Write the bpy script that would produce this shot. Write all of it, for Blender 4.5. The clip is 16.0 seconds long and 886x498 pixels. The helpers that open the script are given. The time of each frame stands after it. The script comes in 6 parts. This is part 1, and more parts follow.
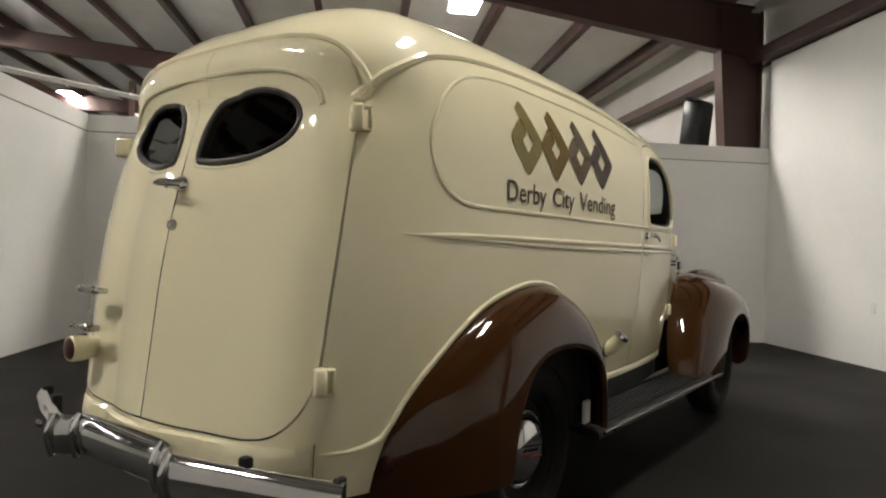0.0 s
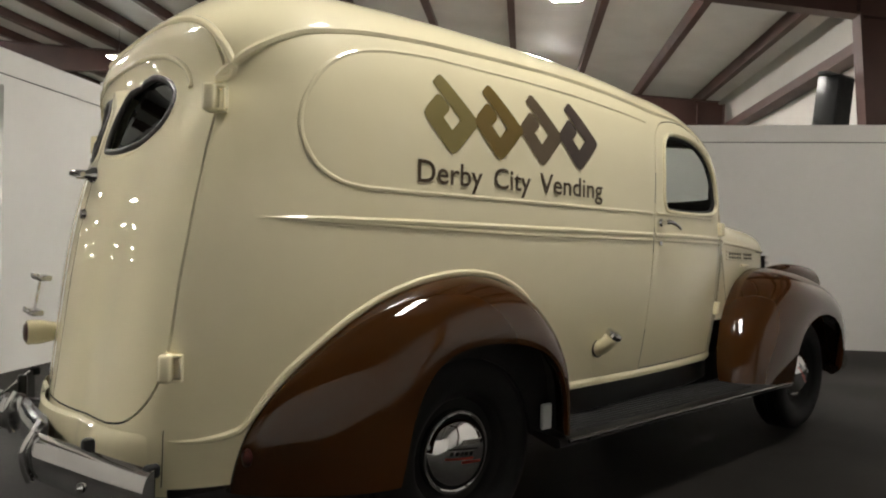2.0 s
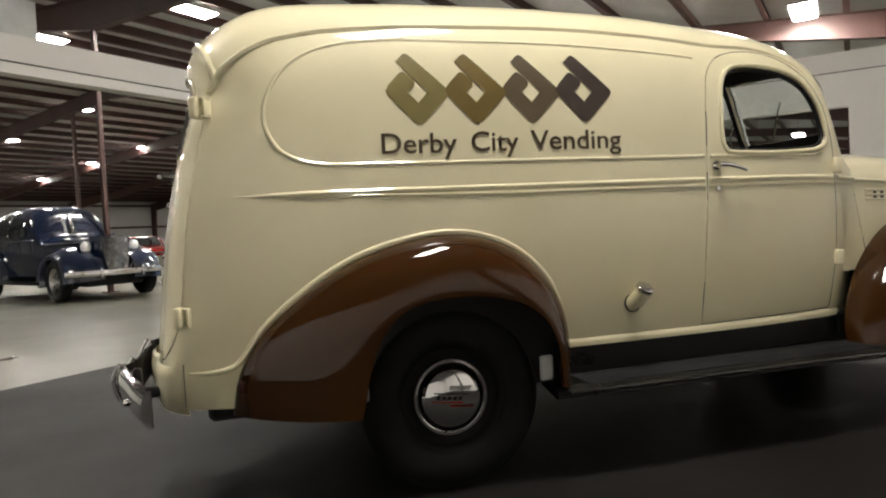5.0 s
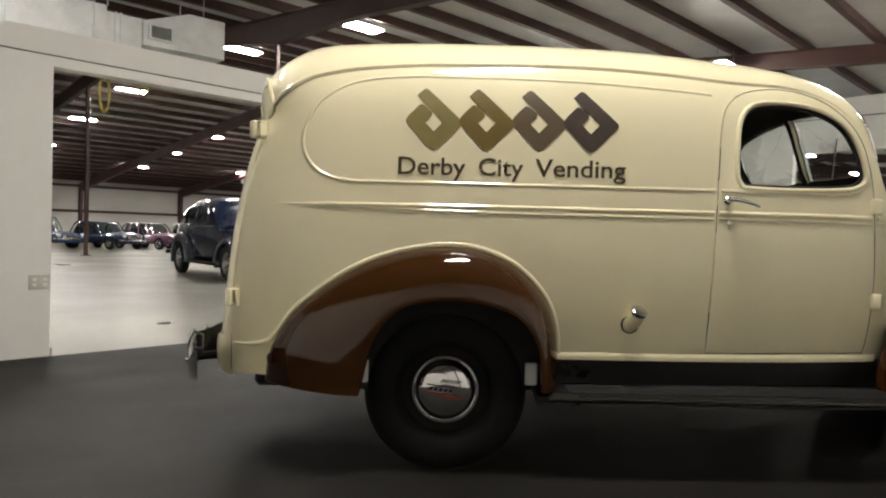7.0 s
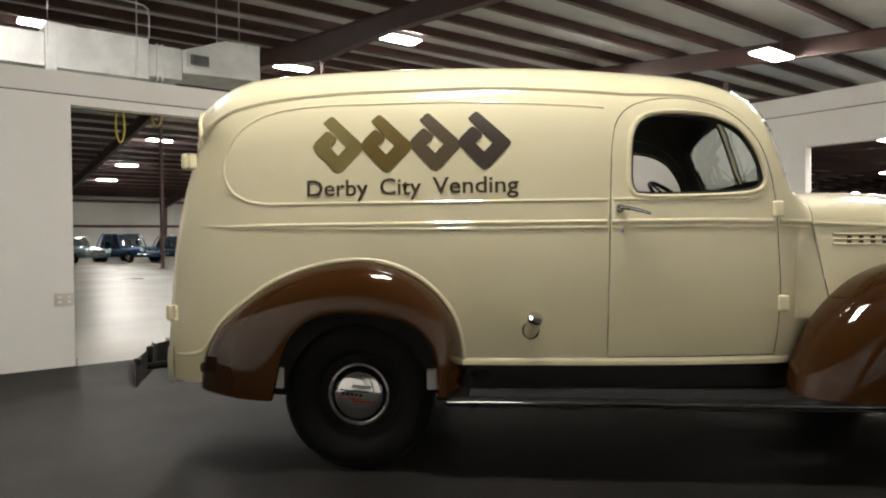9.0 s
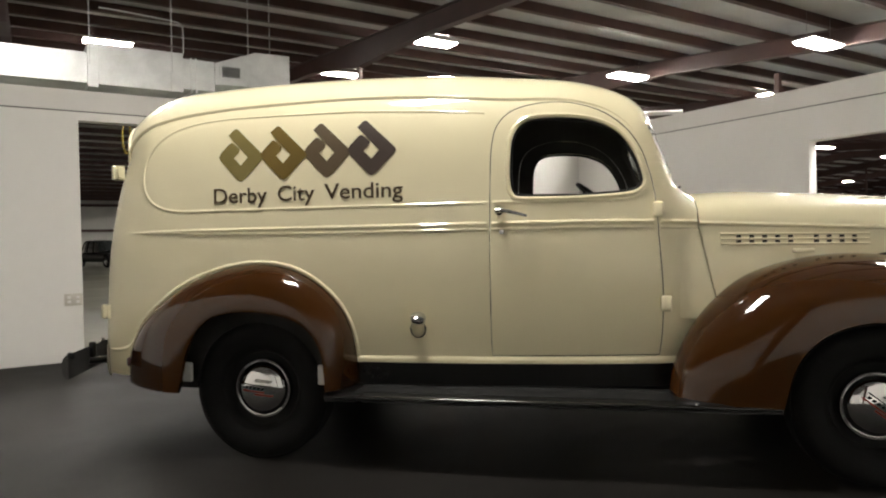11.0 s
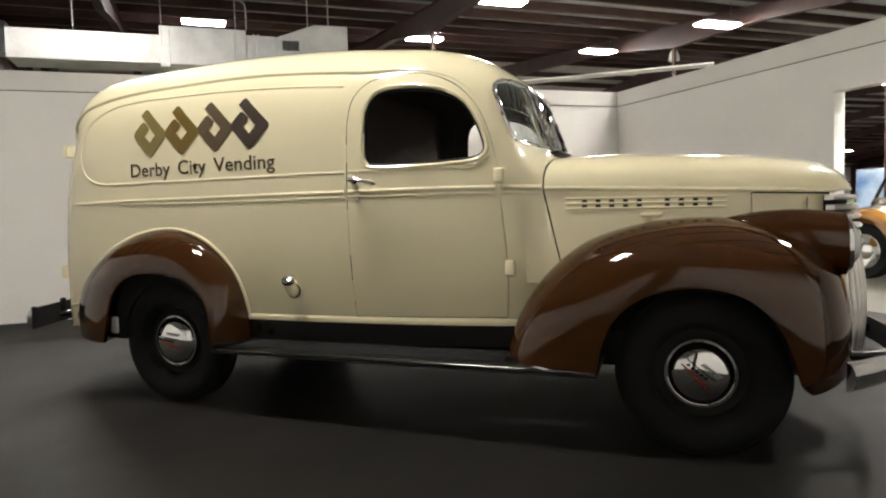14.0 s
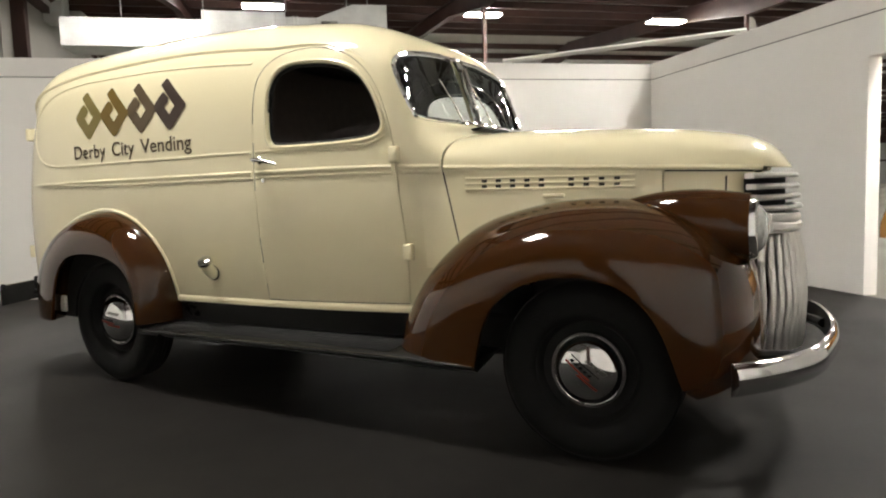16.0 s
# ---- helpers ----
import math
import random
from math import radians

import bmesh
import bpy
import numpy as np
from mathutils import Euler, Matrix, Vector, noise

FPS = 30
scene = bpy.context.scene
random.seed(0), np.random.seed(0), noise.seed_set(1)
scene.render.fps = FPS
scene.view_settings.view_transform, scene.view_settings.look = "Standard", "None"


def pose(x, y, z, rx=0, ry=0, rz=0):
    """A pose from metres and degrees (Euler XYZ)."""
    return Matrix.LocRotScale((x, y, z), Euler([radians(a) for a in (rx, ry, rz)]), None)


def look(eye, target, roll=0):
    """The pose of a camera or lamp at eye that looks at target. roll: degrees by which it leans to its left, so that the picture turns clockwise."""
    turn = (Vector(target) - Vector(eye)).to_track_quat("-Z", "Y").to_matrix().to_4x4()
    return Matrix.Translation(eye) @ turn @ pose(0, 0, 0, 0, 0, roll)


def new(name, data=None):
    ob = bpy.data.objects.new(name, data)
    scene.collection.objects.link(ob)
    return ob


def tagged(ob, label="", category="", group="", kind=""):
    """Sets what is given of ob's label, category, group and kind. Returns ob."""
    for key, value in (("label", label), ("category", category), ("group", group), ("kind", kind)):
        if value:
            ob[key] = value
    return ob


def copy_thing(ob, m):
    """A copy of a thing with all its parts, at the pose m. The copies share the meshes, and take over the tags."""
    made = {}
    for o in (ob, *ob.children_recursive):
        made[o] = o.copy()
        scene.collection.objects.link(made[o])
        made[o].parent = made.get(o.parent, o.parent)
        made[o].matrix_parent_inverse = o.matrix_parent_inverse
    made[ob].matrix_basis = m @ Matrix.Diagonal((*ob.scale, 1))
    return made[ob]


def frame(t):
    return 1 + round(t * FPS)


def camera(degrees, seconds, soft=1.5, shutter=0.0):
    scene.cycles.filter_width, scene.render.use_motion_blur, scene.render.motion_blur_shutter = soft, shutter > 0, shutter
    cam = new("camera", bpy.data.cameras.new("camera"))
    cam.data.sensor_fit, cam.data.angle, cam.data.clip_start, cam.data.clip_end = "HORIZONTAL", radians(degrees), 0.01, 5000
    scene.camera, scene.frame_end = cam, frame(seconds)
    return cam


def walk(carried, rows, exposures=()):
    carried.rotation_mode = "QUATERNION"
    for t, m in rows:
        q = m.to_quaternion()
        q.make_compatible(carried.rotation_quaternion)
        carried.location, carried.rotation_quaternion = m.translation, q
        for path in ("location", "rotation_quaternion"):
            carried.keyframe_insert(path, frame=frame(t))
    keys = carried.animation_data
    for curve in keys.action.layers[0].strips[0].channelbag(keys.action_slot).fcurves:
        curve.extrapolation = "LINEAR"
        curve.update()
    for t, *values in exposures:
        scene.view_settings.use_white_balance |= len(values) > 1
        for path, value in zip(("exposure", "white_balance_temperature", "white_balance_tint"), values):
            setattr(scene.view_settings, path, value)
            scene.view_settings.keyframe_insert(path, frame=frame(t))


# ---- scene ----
cam = camera(66.9, 16.0, 2.1)
PATH = [
    (0, (-2.367, -2.078, 1.159), (-0.755, -0.895, 1.161), 1.7),
    (0.5, (-2.176, -2.198, 1.160), (-0.603, -0.964, 1.133), 2.8),
    (1, (-2.003, -2.311, 1.161), (-0.476, -1.021, 1.109), 0.9),
    (1.5, (-1.795, -2.497, 1.142), (-0.446, -1.020, 1.119), 2.1),
    (2, (-1.640, -2.614, 1.123), (-0.353, -1.083, 1.120), 1.2),
    (2.5, (-1.439, -2.731, 1.115), (-0.271, -1.108, 1.101), -0.7),
    (3, (-1.279, -2.856, 1.111), (-0.232, -1.152, 1.071), -1.9),
    (3.5, (-1.126, -3.035, 1.107), (-0.258, -1.233, 1.075), -1.0),
    (4, (-0.991, -3.127, 1.103), (-0.177, -1.300, 1.060), -2.6),
    (4.5, (-0.845, -3.219, 1.100), (-0.168, -1.338, 1.041), -2.7),
    (5, (-0.718, -3.347, 1.059), (-0.184, -1.420, 0.992), -2.9),
    (5.2, (-0.643, -3.437, 1.060), (-0.212, -1.485, 1.005), -2.1),
    (7.3, (-0.029, -3.874, 1.069), (-0.007, -1.874, 1.040), 0.7),
    (7.5, (0.023, -3.907, 1.069), (0.038, -1.907, 1.055), -0.4),
    (8, (0.229, -3.925, 1.107), (0.187, -1.926, 1.076), -0.8),
    (8.5, (0.442, -3.933, 1.121), (0.371, -1.935, 1.080), -0.6),
    (9, (0.719, -4.017, 1.134), (0.539, -2.025, 1.104), -0.6),
    (9.2, (0.767, -4.043, 1.134), (0.608, -2.049, 1.103), 0.2),
    (11.3, (1.773, -4.031, 1.132), (1.362, -2.074, 1.107), -1.2),
    (11.5, (1.844, -4.028, 1.132), (1.452, -2.067, 1.106), -1.6),
    (12, (2.075, -3.953, 1.132), (1.646, -2.000, 1.078), -1.4),
    (12.5, (2.300, -3.956, 1.131), (1.846, -2.009, 1.087), -2.5),
    (13, (2.587, -3.986, 1.129), (2.002, -2.074, 1.081), -2.4),
    (13.5, (2.789, -3.922, 1.126), (2.114, -2.041, 1.038), -2.6),
    (14, (2.985, -3.824, 1.124), (2.231, -1.976, 0.995), -1.8),
    (14.5, (3.203, -3.710, 1.121), (2.364, -1.899, 1.004), -0.8),
    (15, (3.397, -3.609, 1.119), (2.517, -1.819, 0.977), -1.2),
    (15.5, (3.575, -3.428, 1.116), (2.663, -1.653, 0.975), -0.7),
    (16, (3.711, -3.294, 1.100), (2.732, -1.559, 0.919), -2.0),
]
walk(cam, [(t, look(eye, target, roll)) for t, eye, target, roll in PATH],
     [(0.0, 0.08), (2.5, 0.28), (5.0, 0.45), (9.0, 0.52), (12.5, 0.58), (15.0, 0.64), (16.0, 0.82)])

# ---- world and light ----
world = bpy.data.worlds.new("world")
scene.world = world
world.use_nodes = True
world.node_tree.nodes["Background"].inputs["Color"].default_value = (0.35, 0.45, 0.6, 1)
world.node_tree.nodes["Background"].inputs["Strength"].default_value = 0.05
LAMP_POWER = 215.0


# ---- materials ----
def mat(name, color, rough=0.5, metal=0.0, coat=0.0, noise_scale=8.0, noise_amt=0.12, bump=0.0, bump_scale=60.0,
        rough_var=0.08, color2=None, emit=None, fine=0.04, spec=0.5, random_amt=0.0, coat_rough=0.04):
    m = bpy.data.materials.new(name)
    m.use_nodes = True
    nt = m.node_tree
    b = nt.nodes["Principled BSDF"]
    b.inputs["Base Color"].default_value = (*color, 1)
    b.inputs["Roughness"].default_value = rough
    b.inputs["Metallic"].default_value = metal
    b.inputs["Coat Weight"].default_value = coat
    b.inputs["Coat Roughness"].default_value = coat_rough
    b.inputs["Specular IOR Level"].default_value = spec
    tc = nt.nodes.new("ShaderNodeTexCoord")
    n1 = nt.nodes.new("ShaderNodeTexNoise")
    n1.inputs["Scale"].default_value = noise_scale
    n1.inputs["Detail"].default_value = 6
    n2 = nt.nodes.new("ShaderNodeTexNoise")
    n2.inputs["Scale"].default_value = noise_scale * 14
    n2.inputs["Detail"].default_value = 3
    for n in (n1, n2):
        nt.links.new(tc.outputs["Object"], n.inputs["Vector"])
    ramp = nt.nodes.new("ShaderNodeMapRange")
    ramp.inputs["From Min"].default_value = 0.3
    ramp.inputs["From Max"].default_value = 0.7
    nt.links.new(n1.outputs["Fac"], ramp.inputs["Value"])
    mix = nt.nodes.new("ShaderNodeMix")
    mix.data_type = "RGBA"
    c2 = color2 or tuple(c * (1 - noise_amt) for c in color)
    mix.inputs["A"].default_value = (*color, 1)
    mix.inputs["B"].default_value = (*c2, 1)
    nt.links.new(ramp.outputs["Result"], mix.inputs["Factor"])
    mix2 = nt.nodes.new("ShaderNodeMix")
    mix2.data_type = "RGBA"
    mix2.blend_type = "MULTIPLY"
    mix2.inputs["Factor"].default_value = 1.0
    fr = nt.nodes.new("ShaderNodeMapRange")
    fr.inputs["To Min"].default_value = 1 - fine
    fr.inputs["To Max"].default_value = 1 + fine
    nt.links.new(n2.outputs["Fac"], fr.inputs["Value"])
    nt.links.new(mix.outputs["Result"], mix2.inputs["A"])
    nt.links.new(fr.outputs["Result"], mix2.inputs["B"])
    out = mix2.outputs["Result"]
    if random_amt:
        oi = nt.nodes.new("ShaderNodeObjectInfo")
        rr = nt.nodes.new("ShaderNodeMapRange")
        rr.inputs["To Min"].default_value = 1 - random_amt
        rr.inputs["To Max"].default_value = 1 + random_amt
        nt.links.new(oi.outputs["Random"], rr.inputs["Value"])
        m3 = nt.nodes.new("ShaderNodeMix")
        m3.data_type = "RGBA"
        m3.blend_type = "MULTIPLY"
        m3.inputs["Factor"].default_value = 1.0
        nt.links.new(out, m3.inputs["A"])
        nt.links.new(rr.outputs["Result"], m3.inputs["B"])
        out = m3.outputs["Result"]
    nt.links.new(out, b.inputs["Base Color"])
    rv = nt.nodes.new("ShaderNodeMapRange")
    rv.inputs["To Min"].default_value = max(0.0, rough - rough_var)
    rv.inputs["To Max"].default_value = min(1.0, rough + rough_var)
    nt.links.new(n1.outputs["Fac"], rv.inputs["Value"])
    nt.links.new(rv.outputs["Result"], b.inputs["Roughness"])
    if bump:
        n3 = nt.nodes.new("ShaderNodeTexNoise")
        n3.inputs["Scale"].default_value = bump_scale
        n3.inputs["Detail"].default_value = 4
        nt.links.new(tc.outputs["Object"], n3.inputs["Vector"])
        bp = nt.nodes.new("ShaderNodeBump")
        bp.inputs["Strength"].default_value = bump
        bp.inputs["Distance"].default_value = 0.01
        nt.links.new(n3.outputs["Fac"], bp.inputs["Height"])
        nt.links.new(bp.outputs["Normal"], b.inputs["Normal"])
    if emit:
        b.inputs["Emission Color"].default_value = (*emit[0], 1)
        b.inputs["Emission Strength"].default_value = emit[1]
    return m


def glass_mat(name, tint=(0.75, 0.82, 0.8), base=0.06, rough=0.02):
    """Thin pane: part clear, part mirror-like gloss."""
    m = bpy.data.materials.new(name)
    m.use_nodes = True
    nt = m.node_tree
    nt.nodes.remove(nt.nodes["Principled BSDF"])
    tr = nt.nodes.new("ShaderNodeBsdfTransparent")
    tr.inputs["Color"].default_value = (*tint, 1)
    gl = nt.nodes.new("ShaderNodeBsdfGlossy")
    gl.inputs["Roughness"].default_value = rough
    gl.inputs["Color"].default_value = (0.9, 0.95, 0.95, 1)
    lw = nt.nodes.new("ShaderNodeLayerWeight")
    lw.inputs["Blend"].default_value = 0.5
    pw = nt.nodes.new("ShaderNodeMath")
    pw.operation = "POWER"
    pw.inputs[1].default_value = 4.0
    nt.links.new(lw.outputs["Facing"], pw.inputs[0])
    ma = nt.nodes.new("ShaderNodeMath")
    ma.operation = "MULTIPLY_ADD"
    ma.inputs[1].default_value = 0.6
    ma.inputs[2].default_value = base
    nt.links.new(pw.outputs["Value"], ma.inputs[0])
    mx = nt.nodes.new("ShaderNodeMixShader")
    nt.links.new(ma.outputs["Value"], mx.inputs["Fac"])
    nt.links.new(tr.outputs["BSDF"], mx.inputs[1])
    nt.links.new(gl.outputs["BSDF"], mx.inputs[2])
    nt.links.new(mx.outputs["Shader"], nt.nodes["Material Output"].inputs["Surface"])
    return m


CREAM = mat("cream_paint", (0.80, 0.73, 0.495), 0.5, coat=1.0, coat_rough=0.025, spec=0.2, noise_scale=1.2, noise_amt=0.015, fine=0.01, rough_var=0.01)
BROWN = mat("brown_paint", (0.040, 0.0145, 0.0035), 0.6, coat=1.0, coat_rough=0.05, spec=0.0, noise_scale=2.0, noise_amt=0.04, fine=0.02, rough_var=0.02)
CHROME = mat("chrome", (0.72, 0.72, 0.72), 0.07, metal=1.0, noise_scale=6, noise_amt=0.08, rough_var=0.05)
DULL_CHROME = mat("worn_chrome", (0.55, 0.54, 0.52), 0.25, metal=1.0, noise_scale=12, noise_amt=0.2, rough_var=0.12)
RUBBER = mat("tyre_rubber", (0.006, 0.006, 0.006), 0.75, spec=0.25, noise_scale=9, noise_amt=0.3, bump=0.1, bump_scale=80)
BLACK = mat("black_paint", (0.006, 0.006, 0.006), 0.30, noise_scale=8, noise_amt=0.3, spec=0.3)
JOINT = mat("open_joint", (0.10, 0.095, 0.09), 0.85, noise_scale=5, noise_amt=0.5)
GLOSS_BLACK = mat("gloss_black_paint", (0.006, 0.006, 0.006), 0.14, coat=0.8, noise_scale=14, noise_amt=0.3)
WHEELPAINT = mat("wheel_paint", (0.007, 0.007, 0.007), 0.6, noise_scale=8, noise_amt=0.3, spec=0.2)
MAT_BLACK = mat("black_underside", (0.010, 0.010, 0.010), 0.85, noise_scale=8, noise_amt=0.4)
GAP = mat("panel_gap", (0.03, 0.026, 0.018), 0.9)
IVORY = mat("ivory_plastic", (0.66, 0.63, 0.56), 0.4)
SEAL = mat("window_rubber", (0.038, 0.031, 0.026), 0.45, noise_scale=30, noise_amt=0.3)
CARPET = mat("dark_carpet", (0.0190, 0.0172, 0.0152), 0.6, noise_scale=0.9, noise_amt=0.5, bump=0.15, bump_scale=220, fine=0.3, spec=0.12, rough_var=0.1)
CONCRETE = mat("polished_concrete", (0.13, 0.125, 0.098), 0.32, noise_scale=0.35, noise_amt=0.35, rough_var=0.14, fine=0.06, spec=0.35)
WALL = mat("white_drywall", (0.86, 0.845, 0.815), 0.75, noise_scale=0.8, noise_amt=0.05, bump=0.06, bump_scale=140, fine=0.02)
PLANK = mat("wall_cap_paint", (0.82, 0.80, 0.77), 0.7, noise_scale=1.4, noise_amt=0.06, fine=0.02)
STEEL_BROWN = mat("red_oxide_steel", (0.060, 0.024, 0.018), 0.55, noise_scale=1.5, noise_amt=0.3, fine=0.08)
INSUL = mat("white_insulation", (0.62, 0.61, 0.60), 0.6, noise_scale=1.3, noise_amt=0.12, bump=0.3, bump_scale=4)
PANELW = mat("metal_wall_panel", (0.50, 0.485, 0.45), 0.6, noise_scale=0.6, noise_amt=0.12)
GALV = mat("galvanised_duct", (0.74, 0.75, 0.74), 0.42, metal=0.15, noise_scale=3, noise_amt=0.25, rough_var=0.12, fine=0.1)
LAMPMAT = mat("lamp_diffuser", (0.9, 0.9, 0.9), 0.5, emit=((1.0, 0.953, 0.875), LAMP_POWER))
LAMPFAR = mat("far_lamp_diffuser", (0.9, 0.9, 0.9), 0.5, emit=((1.0, 0.953, 0.875), 166.0))
LAMPDIM = mat("dim_lamp_diffuser", (0.9, 0.9, 0.9), 0.5, emit=((1.0, 0.953, 0.875), 88.0))
LAMPBODY = mat("lamp_housing", (0.5, 0.5, 0.5), 0.5)
DARKFAB = mat("dark_upholstery", (0.035, 0.022, 0.016), 0.8, noise_scale=20, noise_amt=0.3)
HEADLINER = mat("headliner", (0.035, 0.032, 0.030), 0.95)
GLASS = glass_mat("clear_glass", (0.80, 0.86, 0.85), 0.10)
DARKGLASS = glass_mat("rear_glass", (0.20, 0.22, 0.22), 0.05)
TOOTH = mat("satin_grille_metal", (0.72, 0.70, 0.67), 0.36, metal=0.75, noise_scale=10, noise_amt=0.12)
LENS = mat("lamp_lens", (0.75, 0.76, 0.74), 0.12, metal=0.4, coat=1.0, noise_scale=40, noise_amt=0.3)
REDLENS = mat("red_lens", (0.030, 0.005, 0.004), 0.3, spec=0.4)
RED = mat("red_enamel", (0.45, 0.03, 0.01), 0.3, coat=0.5)
INK = [mat("logo_olive", (0.205, 0.165, 0.050), 0.5), mat("logo_ochre", (0.150, 0.098, 0.015), 0.5),
       mat("logo_taupe", (0.095, 0.066, 0.034), 0.5), mat("logo_umber", (0.046, 0.030, 0.022), 0.5)]
TEXTINK = mat("lettering_brown", (0.056, 0.035, 0.012), 0.5)


# ---- mesh helpers ----
def link(name, me, material, parent=None, label=""):
    ob = new(name, me)
    if material and not me.materials:
        me.materials.append(material)
    if parent:
        ob.parent = parent
    if label:
        ob["label"] = label
    return ob


def smooth_by_angle(bm, deg=38):
    bm.normal_update()
    lim = radians(deg)
    for f in bm.faces:
        f.smooth = True
    for e in bm.edges:
        if len(e.link_faces) == 2 and e.calc_face_angle(0) > lim:
            e.smooth = False


def part(name, bm, material, parent=None, label="", deg=38):
    if deg:
        smooth_by_angle(bm, deg)
    me = bpy.data.meshes.new(name)
    bm.to_mesh(me)
    bm.free()
    return link(name, me, material, parent, label)


def thing(name, label, category, group="", at=(0, 0, 0), rz=0.0):
    e = new(name)
    e.empty_display_size = 0.1
    e.matrix_basis = pose(*at, 0, 0, rz)
    return tagged(e, label, category, group)


def box(x0, x1, y0, y1, z0, z1, bevel=0.0, seg=2, bm=None, m=None):
    own = bm is None
    b = bmesh.new()
    bmesh.ops.create_cube(b, size=1)
    for v in b.verts:
        v.co = Vector(((x0 + x1) / 2 + v.co.x * (x1 - x0), (y0 + y1) / 2 + v.co.y * (y1 - y0), (z0 + z1) / 2 + v.co.z * (z1 - z0)))
    if bevel:
        bmesh.ops.bevel(b, geom=list(b.edges), offset=bevel, segments=seg, profile=0.5, affect="EDGES")
    if m is not None:
        b.transform(m)
    if own:
        return b
    add(bm, b)
    return bm


def add(bm, other):
    me = bpy.data.meshes.new("tmp")
    other.to_mesh(me)
    bm.from_mesh(me)
    bpy.data.meshes.remove(me)
    other.free()
    return bm


def grid(pts, bm=None, close_u=False, close_v=False, cap0=False, cap1=False):
    """Faces over a table of points, rows by columns."""
    bm = bm or bmesh.new()
    vs = [[bm.verts.new(p) for p in row] for row in pts]
    nu, nv = len(vs), len(vs[0])
    for i in range(nu if close_u else nu - 1):
        for j in range(nv if close_v else nv - 1):
            a, b, c, d = vs[i][j], vs[(i + 1) % nu][j], vs[(i + 1) % nu][(j + 1) % nv], vs[i][(j + 1) % nv]
            try:
                bm.faces.new((a, b, c, d))
            except ValueError:
                pass
    if cap0:
        bm.faces.new(vs[0])
    if cap1:
        bm.faces.new(list(reversed(vs[-1])))
    return bm


def tube(path, r, n=8, bm=None, closed=False, taper=None):
    """A round bar along a path of points."""
    path = [Vector(p) for p in path]
    rows = []
    up = Vector((0.13, 0.21, 0.97))
    for i, p in enumerate(path):
        a = path[i - 1] if (i or closed) else p
        b = path[(i + 1) % len(path)] if (i < len(path) - 1 or closed) else p
        d = (b - a).normalized()
        s = d.cross(up)
        if s.length < 0.05:
            s = d.cross(Vector((1, 0, 0)))
        s.normalize()
        t = s.cross(d)
        rr = r * (taper(i / max(1, len(path) - 1)) if taper else 1)
        rows.append([p + (s * math.cos(k * 2 * math.pi / n) + t * math.sin(k * 2 * math.pi / n)) * rr for k in range(n)])
    return grid(rows, bm, close_u=closed, close_v=True, cap0=not closed, cap1=not closed)


def lathe(profile, n=40, axis="Y", bm=None):
    """Turn a profile of (radius, along) about an axis."""
    rows = []
    for r, a in profile:
        row = []
        for k in range(n):
            c, s = math.cos(2 * math.pi * k / n) * r, math.sin(2 * math.pi * k / n) * r
            row.append({"Y": (c, a, s), "X": (a, c, s), "Z": (c, s, a)}[axis])
        rows.append(row)
    b = grid(rows, bm, close_v=True)
    bmesh.ops.remove_doubles(b, verts=b.verts, dist=1e-5)
    bmesh.ops.recalc_face_normals(b, faces=b.faces)
    return b


def smooth_path(pts, n=8, closed=False):
    """Catmull-Rom through the points."""
    P = [Vector(p) for p in pts]
    out = []
    L = len(P)
    for i in range(L if closed else L - 1):
        p0 = P[i - 1] if (i or closed) else P[0]
        p1, p2 = P[i], P[(i + 1) % L]
        p3 = P[(i + 2) % L] if (closed or i + 2 < L) else P[-1]
        for k in range(n):
            t = k / n
            out.append(0.5 * ((2 * p1) + (p2 - p0) * t + (2 * p0 - 5 * p1 + 4 * p2 - p3) * t * t + (3 * p1 - p0 - 3 * p2 + p3) * t ** 3))
    if not closed:
        out.append(P[-1])
    return out


def prism(outline, lo, hi, axis="Y"):
    """A solid from a flat outline: (a, b) pairs pushed along an axis."""
    def put(a, b, c):
        return {"Y": (a, c, b), "X": (c, a, b), "Z": (a, b, c)}[axis]
    bm = bmesh.new()
    lo_v = [bm.verts.new(put(a, b, lo)) for a, b in outline]
    hi_v = [bm.verts.new(put(a, b, hi)) for a, b in outline]
    n = len(outline)
    bm.faces.new(lo_v)
    bm.faces.new(list(reversed(hi_v)))
    for i in range(n):
        bm.faces.new((lo_v[i], hi_v[i], hi_v[(i + 1) % n], lo_v[(i + 1) % n]))
    bmesh.ops.recalc_face_normals(bm, faces=bm.faces)
    return bm


def mesh_of(bm):
    me = bpy.data.meshes.new("work")
    bm.to_mesh(me)
    return me


def cut(bm, cutter, op="DIFFERENCE", own=False):
    """bm cut by (or kept within) another bmesh; returns a new bmesh."""
    a, b = new("work_a", mesh_of(bm)), new("work_b", mesh_of(cutter))
    md = a.modifiers.new("cut", "BOOLEAN")
    md.object, md.operation, md.solver, md.use_self = b, op, "EXACT", own
    dg = bpy.context.evaluated_depsgraph_get()
    me = bpy.data.meshes.new_from_object(a.evaluated_get(dg))
    out = bmesh.new()
    out.from_mesh(me)
    for o in (a, b):
        d = o.data
        bpy.data.objects.remove(o)
        bpy.data.meshes.remove(d)
    bpy.data.meshes.remove(me)
    return out


